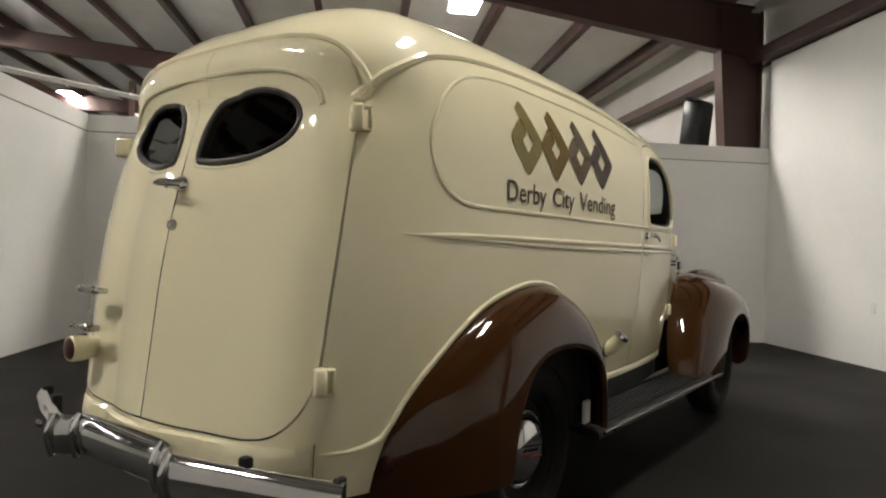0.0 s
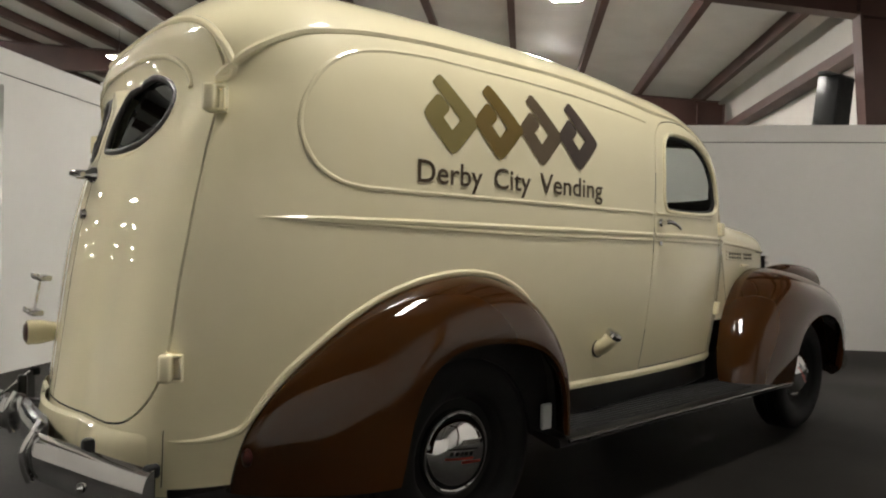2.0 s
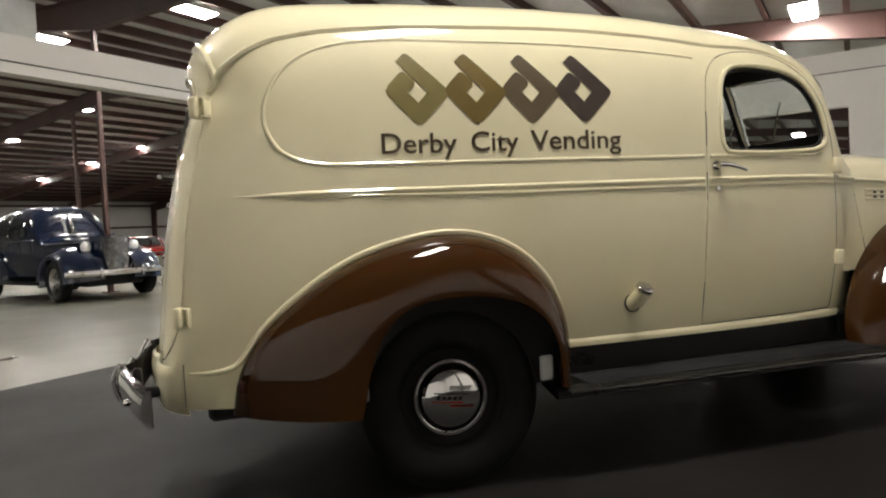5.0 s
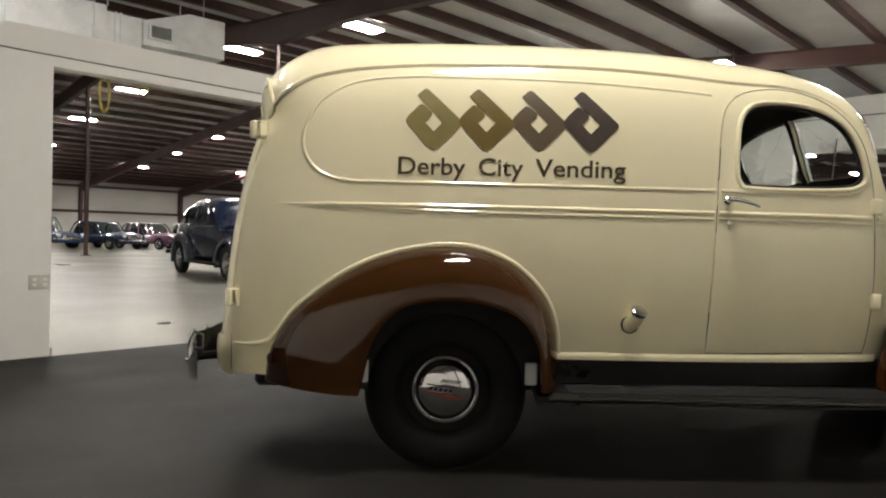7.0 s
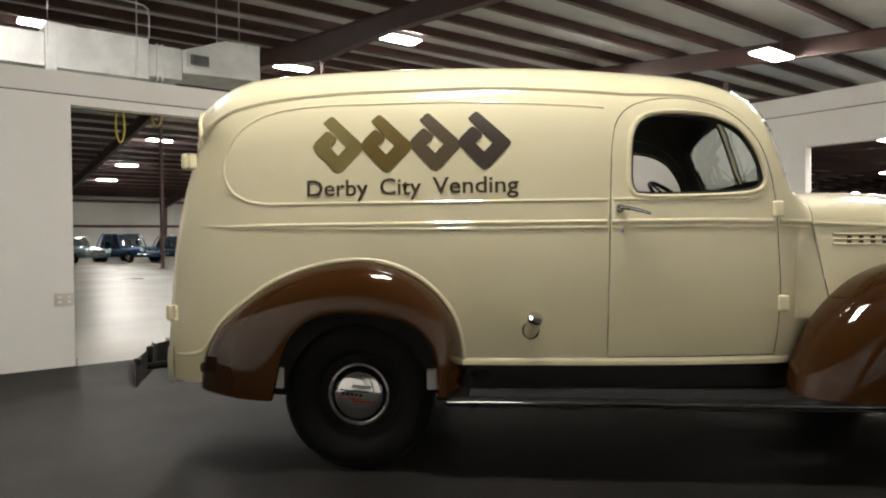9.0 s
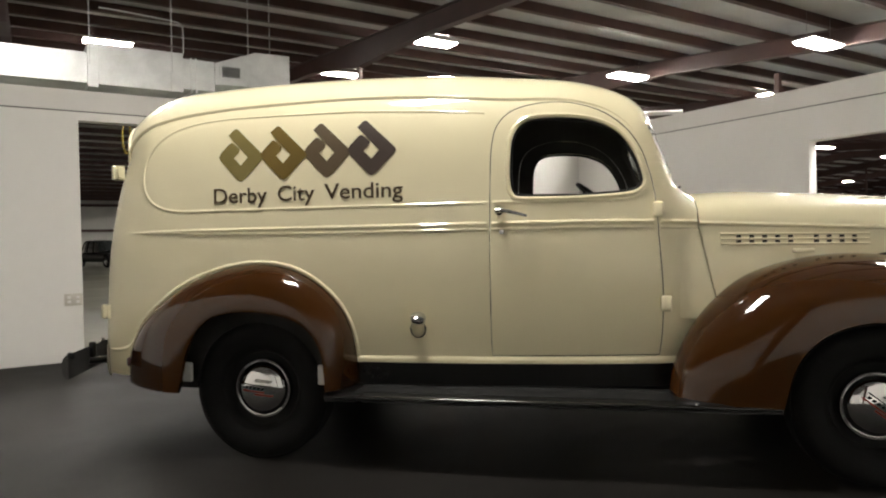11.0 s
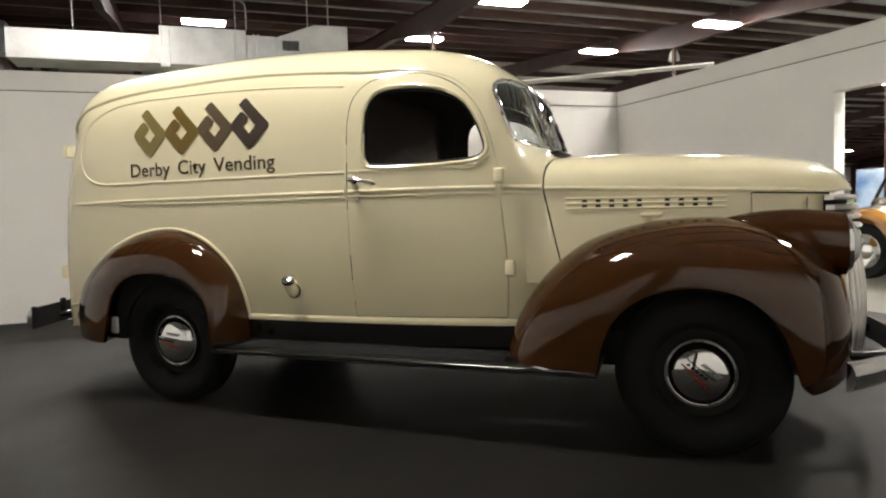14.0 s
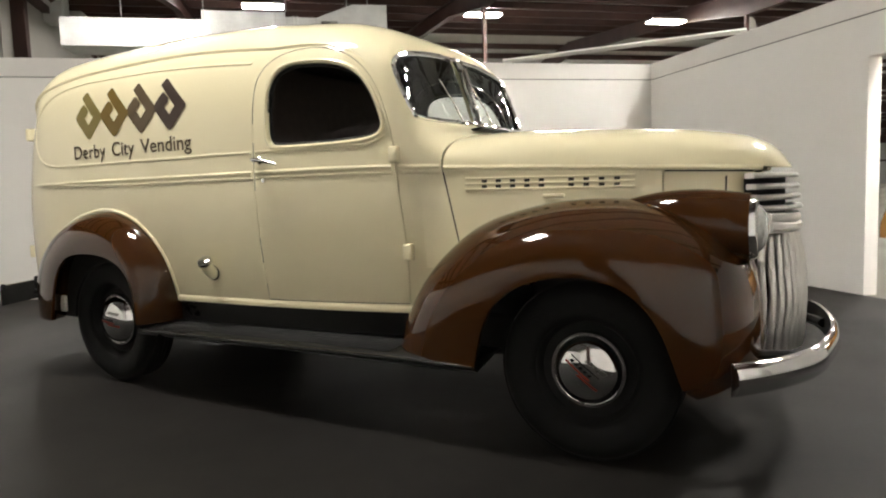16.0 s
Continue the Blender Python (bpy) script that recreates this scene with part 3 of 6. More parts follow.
for sgn, d in zip((-1, 1), door_bms):
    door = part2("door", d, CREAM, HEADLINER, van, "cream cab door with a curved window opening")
    sy = -1 if sgn < 0 else 1
    flip = Matrix.Diagonal((1, -sy, 1, 1))

    def on_side(bm, mtx=flip):
        bm.transform(mtx)
        if mtx[1][1] < 0:
            bmesh.ops.reverse_faces(bm, faces=bm.faces)
        return bm
    # window frame bead
    part("window_bead", on_side(tube([side(a, b, -0.004) for a, b in grow(WINDOW, 0.012)], 0.013, 8, closed=True)), CREAM, door)
    part("window_seal", on_side(tube([side(a, b, -0.022) for a, b in grow(WINDOW, -0.004)], 0.008, 6, closed=True)), MAT_BLACK, door)
    # handle
    h = bmesh.new()
    c = side(1.268, 1.268)
    add(h, lathe([(0.0, 0.0), (0.02, 0.0), (0.02, -0.012), (0.012, -0.02), (0.010, -0.05), (0.0, -0.052)], 20))
    h.transform(Matrix.Translation(c))
    tube(smooth_path([c + Vector((-0.01, -0.045, 0.003)), c + Vector((0.03, -0.052, 0.0)), c + Vector((0.085, -0.046, -0.012)), c + Vector((0.135, -0.034, -0.026))], 5), 0.011, 10, h, taper=lambda t: 1.1 - 0.5 * t)
    part("door_handle", on_side(h), CHROME, door, "chrome door handle")
    k = lathe([(0.0, -0.008), (0.011, -0.007), (0.012, 0.002)], 16)
    k.transform(Matrix.Translation(side(1.279, 1.168)))
    part("lock", on_side(k), CHROME, door)
    for z, x in ((1.26, 2.02), (0.81, 2.055)):
        s = side(x, z)
        hb = box(x - 0.028, x + 0.022, s.y - 0.028, s.y + 0.006, z - 0.038, z + 0.038, 0.010, 3)
        part("hinge", on_side(hb), CREAM, door)

# belt lines and raised mouldings
def bead(name, pts, r, parent=van, sink=0.35, flips=(1, -1), material=CREAM, taper=None, n=8):
    path = [side(a, b, -r * sink) for a, b in pts]
    for f in flips:
        b = tube([Vector((v.x, v.y * f, v.z)) for v in path], r, n, taper=taper)
        if f < 0:
            bmesh.ops.recalc_face_normals(b, faces=b.faces)
        part(name, b, material, parent)


def xs(a, b, n):
    return [a + (b - a) * i / n for i in range(n + 1)]


BELT = [(x, 1.208 - 0.008 * max(0.0, -0.2 - x)) for x in xs(-0.85, 1.205, 40)]
bead("belt_moulding", BELT, 0.013, taper=lambda t: min(1.0, 0.25 + t * 5), sink=0.42)
bead("belt_moulding", [(x, 1.182 + 0.024 * min(1.0, max(0.0, (0.35 - x) / 1.17)) ** 1.4) for x in xs(-0.82, 1.205, 40)], 0.008, taper=lambda t: min(1.0, 0.25 + t * 6), sink=0.3)
for z, r in ((1.208, 0.014), (1.182, 0.008)):
    bead("belt_moulding", [(x, z - 0.03 * max(0, (x - 1.7)) ** 1.5) for x in xs(1.23, 1.995, 16)], r)
    bead("belt_moulding", [(x, z - 0.03 * max(0, (x - 1.7)) ** 1.5) for x in xs(2.03, 2.20, 5)], r)
OVAL = [(1.205, 1.312)] + [(x, 1.311) for x in xs(1.15, -0.40, 24)] + [(v.x, v.y) for v in smooth_path([(-0.44, 1.312, 0), (-0.53, 1.325, 0), (-0.61, 1.365, 0), (-0.655, 1.43, 0), (-0.668, 1.50, 0), (-0.65, 1.58, 0), (-0.59, 1.675, 0), (-0.49, 1.745, 0), (-0.35, 1.785, 0), (-0.15, 1.803, 0)], 5)] + [(x, 1.803 - 0.055 * max(0.0, (x - 0.3)) ** 1.8) for x in xs(-0.1, 1.20, 20)]
bead("panel_moulding", OVAL, 0.011, sink=0.64)
bead("panel_moulding", [(x, 1.312 + 0.0 * x) for x in xs(1.24, 1.86, 12)] + [(1.92, 1.325), (1.965, 1.36)], 0.010, sink=0.4)
DRIP = [(v.x, v.y) for v in smooth_path([(a, b, 0) for a, b in ((-0.866, 1.622), (-0.845, 1.650), (-0.782, 1.714), (-0.665, 1.782), (-0.55, 1.815), (-0.411, 1.841), (-0.18, 1.862), (0.06, 1.871), (0.4, 1.878), (0.68, 1.875), (0.95, 1.86), (1.15, 1.843), (1.32, 1.828), (1.52, 1.82), (1.66, 1.80), (1.79, 1.752), (1.89, 1.672), (1.95, 1.58))], 5)]
bead("drip_rail", DRIP, 0.017, sink=0.35, taper=lambda t: 1.0 if t < 0.75 else 1.0 - 0.75 * (t - 0.75) / 0.25)

# rear doors
def rear_point(y, z, out=0.0):
    """A point on the back of the van."""
    ya = abs(y)
    best = None
    for i in range(120):
        x0 = -1.06 + 0.5 * i / 119
        if half_width(x0, z) >= ya and z < table(x0, TOP) - 0.01:
            best = x0
            break
    if best is None:
        best = -0.85
    if best <= -1.059:
        hw = max(0.05, half_width(-1.06, z))
        s = min(1.0, ya / hw)
        best = -1.06 - 0.045 * (1 - s * s)
    return Vector((best + lean(-1.06, z) - out, y, z))


rdoors = []
for sgn, d, win in ((-1, rear_bms[0], RWIN), (1, rear_bms[1], mirror(RWIN))):
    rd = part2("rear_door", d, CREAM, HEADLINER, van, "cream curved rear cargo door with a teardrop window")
    rdoors.append(rd)
    part("window_seal", tube([rear_point(a, b, -0.002) for a, b in grow(win, 0.006)], 0.012, 8, closed=True), SEAL, rd)
    part("window_bead", tube([rear_point(a, b, -0.008) for a, b in grow(win, 0.026)], 0.010, 8, closed=True), CREAM, rd)
    g = bmesh.new()
    g.faces.new([g.verts.new(rear_point(a, b, -0.012)) for a, b in win])
    gl = part("pane", g, DARKGLASS, rd, "", 0)
    gl.visible_shadow = False
    for z, x, yy in ((1.548, -0.90, 0.672), (0.765, -1.003, 0.655)):
        hb = box(-0.032, 0.03, -0.014, 0.024, -0.041, 0.041, 0.011, 3)
        hb.transform(Matrix.Translation((x, sgn * yy, z)) @ Matrix.Rotation(sgn * radians(-52), 4, "Z"))
        hg = part("hinge", hb, CREAM, rd, "cream painted box hinge")
        leaf = bmesh.new()
        for y0, y1, z0, z1 in ((-0.040, -0.010, 0.030, 0.039), (-0.040, -0.010, -0.039, -0.030), (-0.040, -0.032, -0.030, 0.030)):
            ya, yb = (y0, y1) if sgn < 0 else (-y1, -y0)
            box(-0.014, 0.025, ya, yb, z0, z1, 0.003, 1, leaf)
        leaf.transform(Matrix.Translation((x, sgn * yy, z)) @ Matrix.Rotation(sgn * radians(-52), 4, "Z"))
        part("leaf", leaf, CREAM, hg)
# beads over the rear doors
for b_pts, r in (([(-0.53, 1.60), (-0.50, 1.665), (-0.41, 1.712), (-0.27, 1.733), (-0.12, 1.740), (0.0, 1.742)], 0.010),):
    full = smooth_path([(a, b, 0) for a, b in b_pts], 6)
    path = [rear_point(v.x, v.y, 0.001) for v in full] + [rear_point(-v.x, v.y, 0.001) for v in reversed(full[:-1])]
    part("brow_moulding", tube(path, r, 8), CREAM, van)
lip = smooth_path([(-0.664, 1.605, 0), (-0.652, 1.66, 0), (-0.625, 1.725, 0), (-0.565, 1.79, 0), (-0.47, 1.828, 0), (-0.29, 1.845, 0), (0.0, 1.85, 0)], 6)
path = [rear_point(v.x, v.y, 0.0) for v in lip]
meet = side(-0.866, 1.622, -0.004)
for i in range(7):
    path[i] = path[i].lerp(meet, (1 - i / 6) ** 1.5)
path = path + [Vector((v.x, -v.y, v.z)) for v in reversed(path[:-1])]
part("rear_drip_rail", tube(path, 0.014, 8), CREAM, van)
# body seam below the door corner
for f in (1, -1):
    part("body_seam", tube([Vector((v.x, v.y * f, v.z)) for v in (side(-1.012, z, 0.0) for z in xs(0.42, 0.585, 6))], 0.0014, 6), GAP, van)
# rear handle and lock
h = lathe([(0.0, -0.06), (0.016, -0.06), (0.016, -0.03), (0.028, -0.012), (0.030, 0.0)], 20, "X")
tube([(-0.058, -0.09, -0.006), (-0.064, -0.03, 0.0), (-0.064, 0.03, 0.004), (-0.058, 0.07, 0.004)], 0.012, 10, h, taper=lambda t: 0.7 + 0.6 * (1 - abs(2 * t - 1)))
h.transform(Matrix.Translation(rear_point(-0.02, 1.352)))
part("door_handle", h, CHROME, rdoors[0], "chrome T handle")
k = lathe([(0.0, -0.016), (0.017, -0.014), (0.02, 0.0)], 18, "X")
k.transform(Matrix.Translation(rear_point(-0.02, 1.215)))
part("lock", k, DULL_CHROME, rdoors[0])
# rear bottom roll under the doors
roll = [[Vector((rear_point(y, 0.50).x - (0.008 + 0.85 * bx) * (1 - (abs(y) / 0.645) ** 4) + 0.003, y, z)) for bx, z in ((0.0, 0.572), (0.016, 0.562), (0.026, 0.52), (0.026, 0.46), (0.018, 0.42), (0.0, 0.395), (-0.05, 0.39))] for y in xs(-0.645, 0.645, 40)]
part("rear_sill", grid(roll), CREAM, van)


# fenders
def bez(p0, p1, p2, p3, t):
    s = 1 - t
    return p0 * s ** 3 + p1 * 3 * s * s * t + p2 * 3 * s * t * t + p3 * t ** 3


def fender(name, stations, n_s=8, n_t=16, lip=0.025):
    """Stations: (body point, two pulls, lip point); smooth along, curved across."""
    cols = [smooth_path([s[i] for s in stations], n_s) for i in range(4)]
    rows = []
    for a, b, c, d in zip(*cols):
        row = [bez(a, b, c, d, k / n_t) for k in range(n_t + 1)]
        e = (d - c).normalized()
        row += [d + Vector((0, lip * 0.6, 0)) + e * 0.004, d + Vector((0, lip * 2.0, 0)) - e * 0.02, d + Vector((0, lip * 5, 0)) - e * 0.05]
        rows.append(row)
    bm = grid(rows)
    bmesh.ops.recalc_face_normals(bm, faces=bm.faces)
    return bm


def both_sides(name, bm, material, label=""):
    other = bm.copy()
    other.transform(Matrix.Diagonal((1, -1, 1, 1)))
    bmesh.ops.reverse_faces(other, faces=other.faces)
    a = part(name, bm, material, van, label, 50)
    b = part(name, other, material, van, label, 50)
    return a, b


RF_BODY = [(0.515, 0.40), (0.515, 0.53), (0.500, 0.66), (0.455, 0.78), (0.375, 0.88), (0.27, 0.96), (0.14, 1.01), (0.0, 1.025), (-0.15, 1.008), (-0.30, 0.968), (-0.44, 0.905), (-0.58, 0.81), (-0.70, 0.705), (-0.79, 0.58), (-0.825, 0.48), (-0.84, 0.385)]
RF_LIP = [(0.415, 0.405), (0.41, 0.50), (0.395, 0.59), (0.36, 0.665), (0.30, 0.725), (0.22, 0.762), (0.11, 0.785), (0.0, 0.792), (-0.10, 0.785), (-0.18, 0.765), (-0.25, 0.72), (-0.30, 0.655), (-0.335, 0.575), (-0.355, 0.50), (-0.37, 0.43), (-0.385, 0.375)]
st = []
for i, ((bx, bz), (lx, lz)) in enumerate(zip(RF_BODY, RF_LIP)):
    y0 = side(max(bx, -0.95), bz).y + 0.015
    f = i / (len(RF_BODY) - 1)
    p0 = Vector((bx, y0, bz))
    p3 = Vector((lx, -0.945, lz))
    w = 0.115 if f < 0.75 else 0.115 - 0.05 * (f - 0.75) * 4
    p1 = Vector((bx, y0 - w, bz)) + (p0 - p3) * 0.03
    p2 = Vector((lx + (bx - lx) * 0.42, -0.958, lz + (bz - lz) * 0.42))
    st.append((p0, p1, p2, p3))
rf = both_sides("rear_fender", fender("rear_fender", st), BROWN, "glossy dark brown rear fender")
bead("fender_moulding", [(v.x, v.y) for v in smooth_path([(a + (a - 0.0) * 0.012, b + 0.012, 0) for a, b in RF_BODY[1:-2]] + [(-0.84, 0.566, 0), (-0.90, 0.553, 0), (-0.96, 0.55, 0), (-1.0, 0.552, 0)], 4)], 0.013, sink=0.4, taper=lambda t: 1.0 if t < 0.84 else 1.0 - 0.6 * (t - 0.84) / 0.16)

for f in (1, -1):
    rows = []
    for (a, b), (c, d2) in zip(RF_BODY, RF_LIP):
        ang = math.atan2(d2 - 0.37, c)
        rows.append([(x, -f * y, z) for x, y, z in ((a * 0.3 + c * 0.7, 0.86, b * 0.3 + d2 * 0.7), (a * 0.4 + c * 0.6, 0.812, b * 0.4 + d2 * 0.6), (0.355 * math.cos(ang), 0.808, 0.37 + 0.355 * math.sin(ang)), (0.355 * math.cos(ang), 0.60, 0.37 + 0.355 * math.sin(ang)))])
    ln = grid(rows)
    bmesh.ops.recalc_face_normals(ln, faces=ln.faces)
    part("fender_liner", ln, MAT_BLACK, van, "black inner fender liner")

FF = [  # body point, lip point, pulls
    ((2.055, -0.70, 0.37), (2.03, -0.84, 0.37), (2.16, -0.93, 0.37), (2.50, -0.93, 0.375)),
    ((2.075, -0.675, 0.50), (2.06, -0.82, 0.52), (2.19, -0.935, 0.52), (2.535, -0.935, 0.52)),
    ((2.14, -0.645, 0.65), (2.13, -0.81, 0.68), (2.30, -0.945, 0.65), (2.59, -0.94, 0.625)),
    ((2.25, -0.62, 0.80), (2.25, -0.80, 0.83), (2.45, -0.95, 0.76), (2.68, -0.94, 0.70)),
    ((2.42, -0.59, 0.935), (2.43, -0.79, 0.955), (2.62, -0.955, 0.86), (2.79, -0.94, 0.742)),
    ((2.65, -0.545, 1.01), (2.66, -0.77, 1.02), (2.80, -0.96, 0.915), (2.90, -0.94, 0.755)),
    ((2.88, -0.50, 1.035), (2.89, -0.74, 1.04), (2.97, -0.96, 0.92), (3.00, -0.94, 0.748)),
    ((3.08, -0.46, 1.02), (3.10, -0.72, 1.035), (3.15, -0.96, 0.90), (3.10, -0.94, 0.715)),
    ((3.24, -0.42, 0.96), (3.28, -0.70, 1.00), (3.31, -0.955, 0.85), (3.18, -0.94, 0.65)),
    ((3.42, -0.33, 0.86), (3.47, -0.64, 0.90), (3.41, -0.95, 0.75), (3.235, -0.935, 0.565)),
    ((3.49, -0.315, 0.72), (3.55, -0.60, 0.74), (3.45, -0.94, 0.60), (3.27, -0.925, 0.47)),
    ((3.51, -0.31, 0.56), (3.57, -0.58, 0.56), (3.46, -0.92, 0.46), (3.30, -0.90, 0.37)),
    ((3.51, -0.31, 0.40), (3.56, -0.56, 0.40), (3.45, -0.86, 0.36), (3.34, -0.84, 0.32)),
]
ff = both_sides("front_fender", fender("front_fender", [tuple(Vector(v) for v in s) for s in FF], 8, 18), BROWN, "glossy dark brown front fender")

# hood
HW = spline_table([(2.21, 0.614), (2.6, 0.525), (3.0, 0.425), (3.2, 0.375), (3.34, 0.335), (3.45, 0.28), (3.53, 0.20), (3.58, 0.11), (3.602, 0.04)])
HT = spline_table([(2.21, 1.366), (2.45, 1.372), (2.6, 1.366), (2.9, 1.348), (3.15, 1.33), (3.32, 1.307), (3.43, 1.284), (3.51, 1.25), (3.56, 1.21), (3.59, 1.165), (3.602, 1.135)])


def hood_base(x):
    return 1.197 - 0.050 * (x - 2.21) / 1.2


hood_rows = []
for x in [2.214] + xs(2.27, 3.20, 22) + [3.26, 3.31, 3.36, 3.40, 3.44, 3.47, 3.50, 3.53, 3.555, 3.575, 3.59, 3.602]:
    w, zt, z0 = table(x, HW), table(x, HT), hood_base(x)
    zt = max(zt, z0 + 0.004)
    half = []
    for i in range(17):
        a = math.pi / 2 * i / 16
        half.append((w * math.cos(a) ** (2 / 2.5) if i < 16 else 0.0, z0 + (zt - z0) * math.sin(a) ** (2 / 2.3)))
    hood_rows.append([(x, -y, z) for y, z in half] + [(x, y, z) for y, z in reversed(half[:-1])])
hb = grid(hood_rows, cap0=True)
bmesh.ops.recalc_face_normals(hb, faces=hb.faces)
hood = part("hood", hb, CREAM, van, "cream alligator hood")
for f in (-1, 1):
    part("hood_moulding", tube([(x, f * (table(x, HW) + 0.002), hood_base(x) - 0.004) for x in xs(2.214, 3.50, 30)], 0.011, 8), CREAM, hood)
    # hood side panel down to the fender
    def seam_x(k, dz):
        """The side panel starts at a seam that slants forward as it goes down."""
        return 2.214 + 0.10 * dz + (3.136 - 2.214 - 0.10 * dz) * k
    rows = [[(seam_x(k, dz), f * (table(seam_x(k, dz), HW) + dz * 0.02), hood_base(seam_x(k, dz)) - 0.014 - dz * 0.45) for dz in xs(0, 1, 6)] for k in xs(0, 1, 20)]
    def cowl_pt(k, dz):
        """From the body's side behind the door to the seam, without a step."""
        x1, z = seam_x(0, dz) - 0.007, hood_base(2.21) - 0.014 - dz * 0.45
        y0, y1 = half_width(2.12, z) + 0.0015, table(x1, HW) + dz * 0.02
        return (2.12 + (x1 - 2.12) * k, f * (y0 + (y1 - y0) * k), z)
    cw = grid([[cowl_pt(k, dz) for dz in xs(0, 1, 6)] for k in xs(0, 1, 8)])
    bmesh.ops.recalc_face_normals(cw, faces=cw.faces)
    part("cowl_side", cw, CREAM, van)
    sp = grid(rows)
    bmesh.ops.recalc_face_normals(sp, faces=sp.faces)
    panel = part("hood_side", sp, CREAM, van, "cream hood side panel with louvre vents")
    rows = [[(x, f * (table(x, HW) + dz * 0.015 - 0.002), hood_base(x) - 0.016 - dz * 0.35) for dz in xs(0, 1, 4)] for x in xs(3.142, 3.475, 14)]
    part("nose_panel", grid(rows), CREAM, van)
    part("hood_gap", tube([(x, f * (table(x, HW) + 0.001), hood_base(x) - 0.017) for x in xs(3.145, 3.47, 12)], 0.0045, 6), MAT_BLACK, van)
    # louvre strip: three thin rails with dark slots between
    def hs(x, dz, out):
        n = Vector((0.25, 1, 0)).normalized()
        return Vector((x + n.x * out, f * (table(x, HW) + 0.02 * dz / 0.45 + n.y * out), 1.150 - 0.010 * (x - 2.3) / 0.73 - dz))
    rail = [(2.315, 3.03, 0.012), (2.315, 3.03, 0.036), (2.315, 3.03, 0.060)]
    for a, b, dz in rail:
        part("louvre_rail", tube([hs(x, dz, 0.002) for x in xs(a, b, 14)], 0.0068, 6), CREAM, panel)
    for k in range(10):
        if k == 5:
            continue
        x = 2.40 + k * 0.062
        for dz in (0.024, 0.048):
            q = [hs(x + a, dz + b, 0.0055) for a, b in ((-0.011, -0.0095), (0.011, -0.0095), (0.011, 0.0095), (-0.011, 0.0095))]
            q2 = [v + Vector((0, -f * 0.006, 0)) for v in q]
            part("louvre_slot", grid([q, q2], close_v=True, cap0=True, cap1=True), GAP, panel)
    part("hood_latch", box(2.655, 2.755, 0, 0.02, 0, 0.02, 0.008, 2, None, Matrix.Translation((0, f * (table(2.7, HW) + 0.012) - (0.02 if f < 0 else 0), hood_base(2.7) - 0.136))), CREAM, panel, "small cream latch")

# grille
for f in (1,):
    for i, z in enumerate((1.105, 1.06, 1.015, 0.97)):
        pts = []
        for y in xs(-0.33, 0.33, 26):
            pts.append(Vector((3.615 + 0.006 * i - 1.15 * y * y - 0.6 * abs(y) ** 3, y, z)))
        rows = [[p + Vector((dx, 0, dz)) for dx, dz in ((-0.025, 0.013), (0.008, 0.010), (0.014, 0.0), (0.008, -0.010), (-0.025, -0.010))] for p in pts]
        part("grille_bar", grid(rows, cap0=True, cap1=True), TOOTH, van, "horizontal chrome grille bar")
    for y in xs(-0.265, 0.265, 16):
        s = abs(y) / 0.265
        path = smooth_path([(3.60 - 0.10 * s * s, y * 0.80, 0.885), (3.625 - 0.12 * s * s, y * 0.92, 0.84), (3.645 - 0.14 * s * s, y * 1.1, 0.74), (3.655 - 0.14 * s * s, y * 1.18, 0.60), (3.65 - 0.14 * s * s, y * 1.2, 0.47), (3.64 - 0.14 * s * s, y * 1.2, 0.37)], 5)
        part("grille_tooth", tube(path, 0.0145, 8), TOOTH, van, "vertical chrome grille bar")
hd = bmesh.new()
rows = [[Vector((3.635 - 1.1 * y * y - dx, y, z + 0.12 * (abs(y) - 0.1) * abs(y))) for dx, z in ((0.03, 0.95), (0.0, 0.945), (-0.006, 0.925), (-0.002, 0.912), (-0.012, 0.90), (-0.012, 0.88), (0.0, 0.868), (0.03, 0.862))] for y in xs(-0.30, 0.30, 20)]
grid(rows, hd, cap0=True, cap1=True)
part("grille_header", hd, TOOTH, van, "chrome header strip over the grille bars")
core = bmesh.new()
# first sheet is an added black baffle that keeps the bar gaps dark
rows = [[Vector((3.578 - 1.15 * y * y - 0.6 * abs(y) ** 3, y, z)) for z in (0.94, 1.03, 1.115)] for y in xs(-0.32, 0.32, 18)]
grid(rows, core)
rows = [[Vector((3.47 - 0.9 * y * y, y, z)) for z in (0.36, 0.6, 0.85, 1.11)] for y in xs(-0.33, 0.33, 14)]
grid(rows, core)
part("radiator", core, MAT_BLACK, van, "black radiator and an added dark baffle behind the grille")

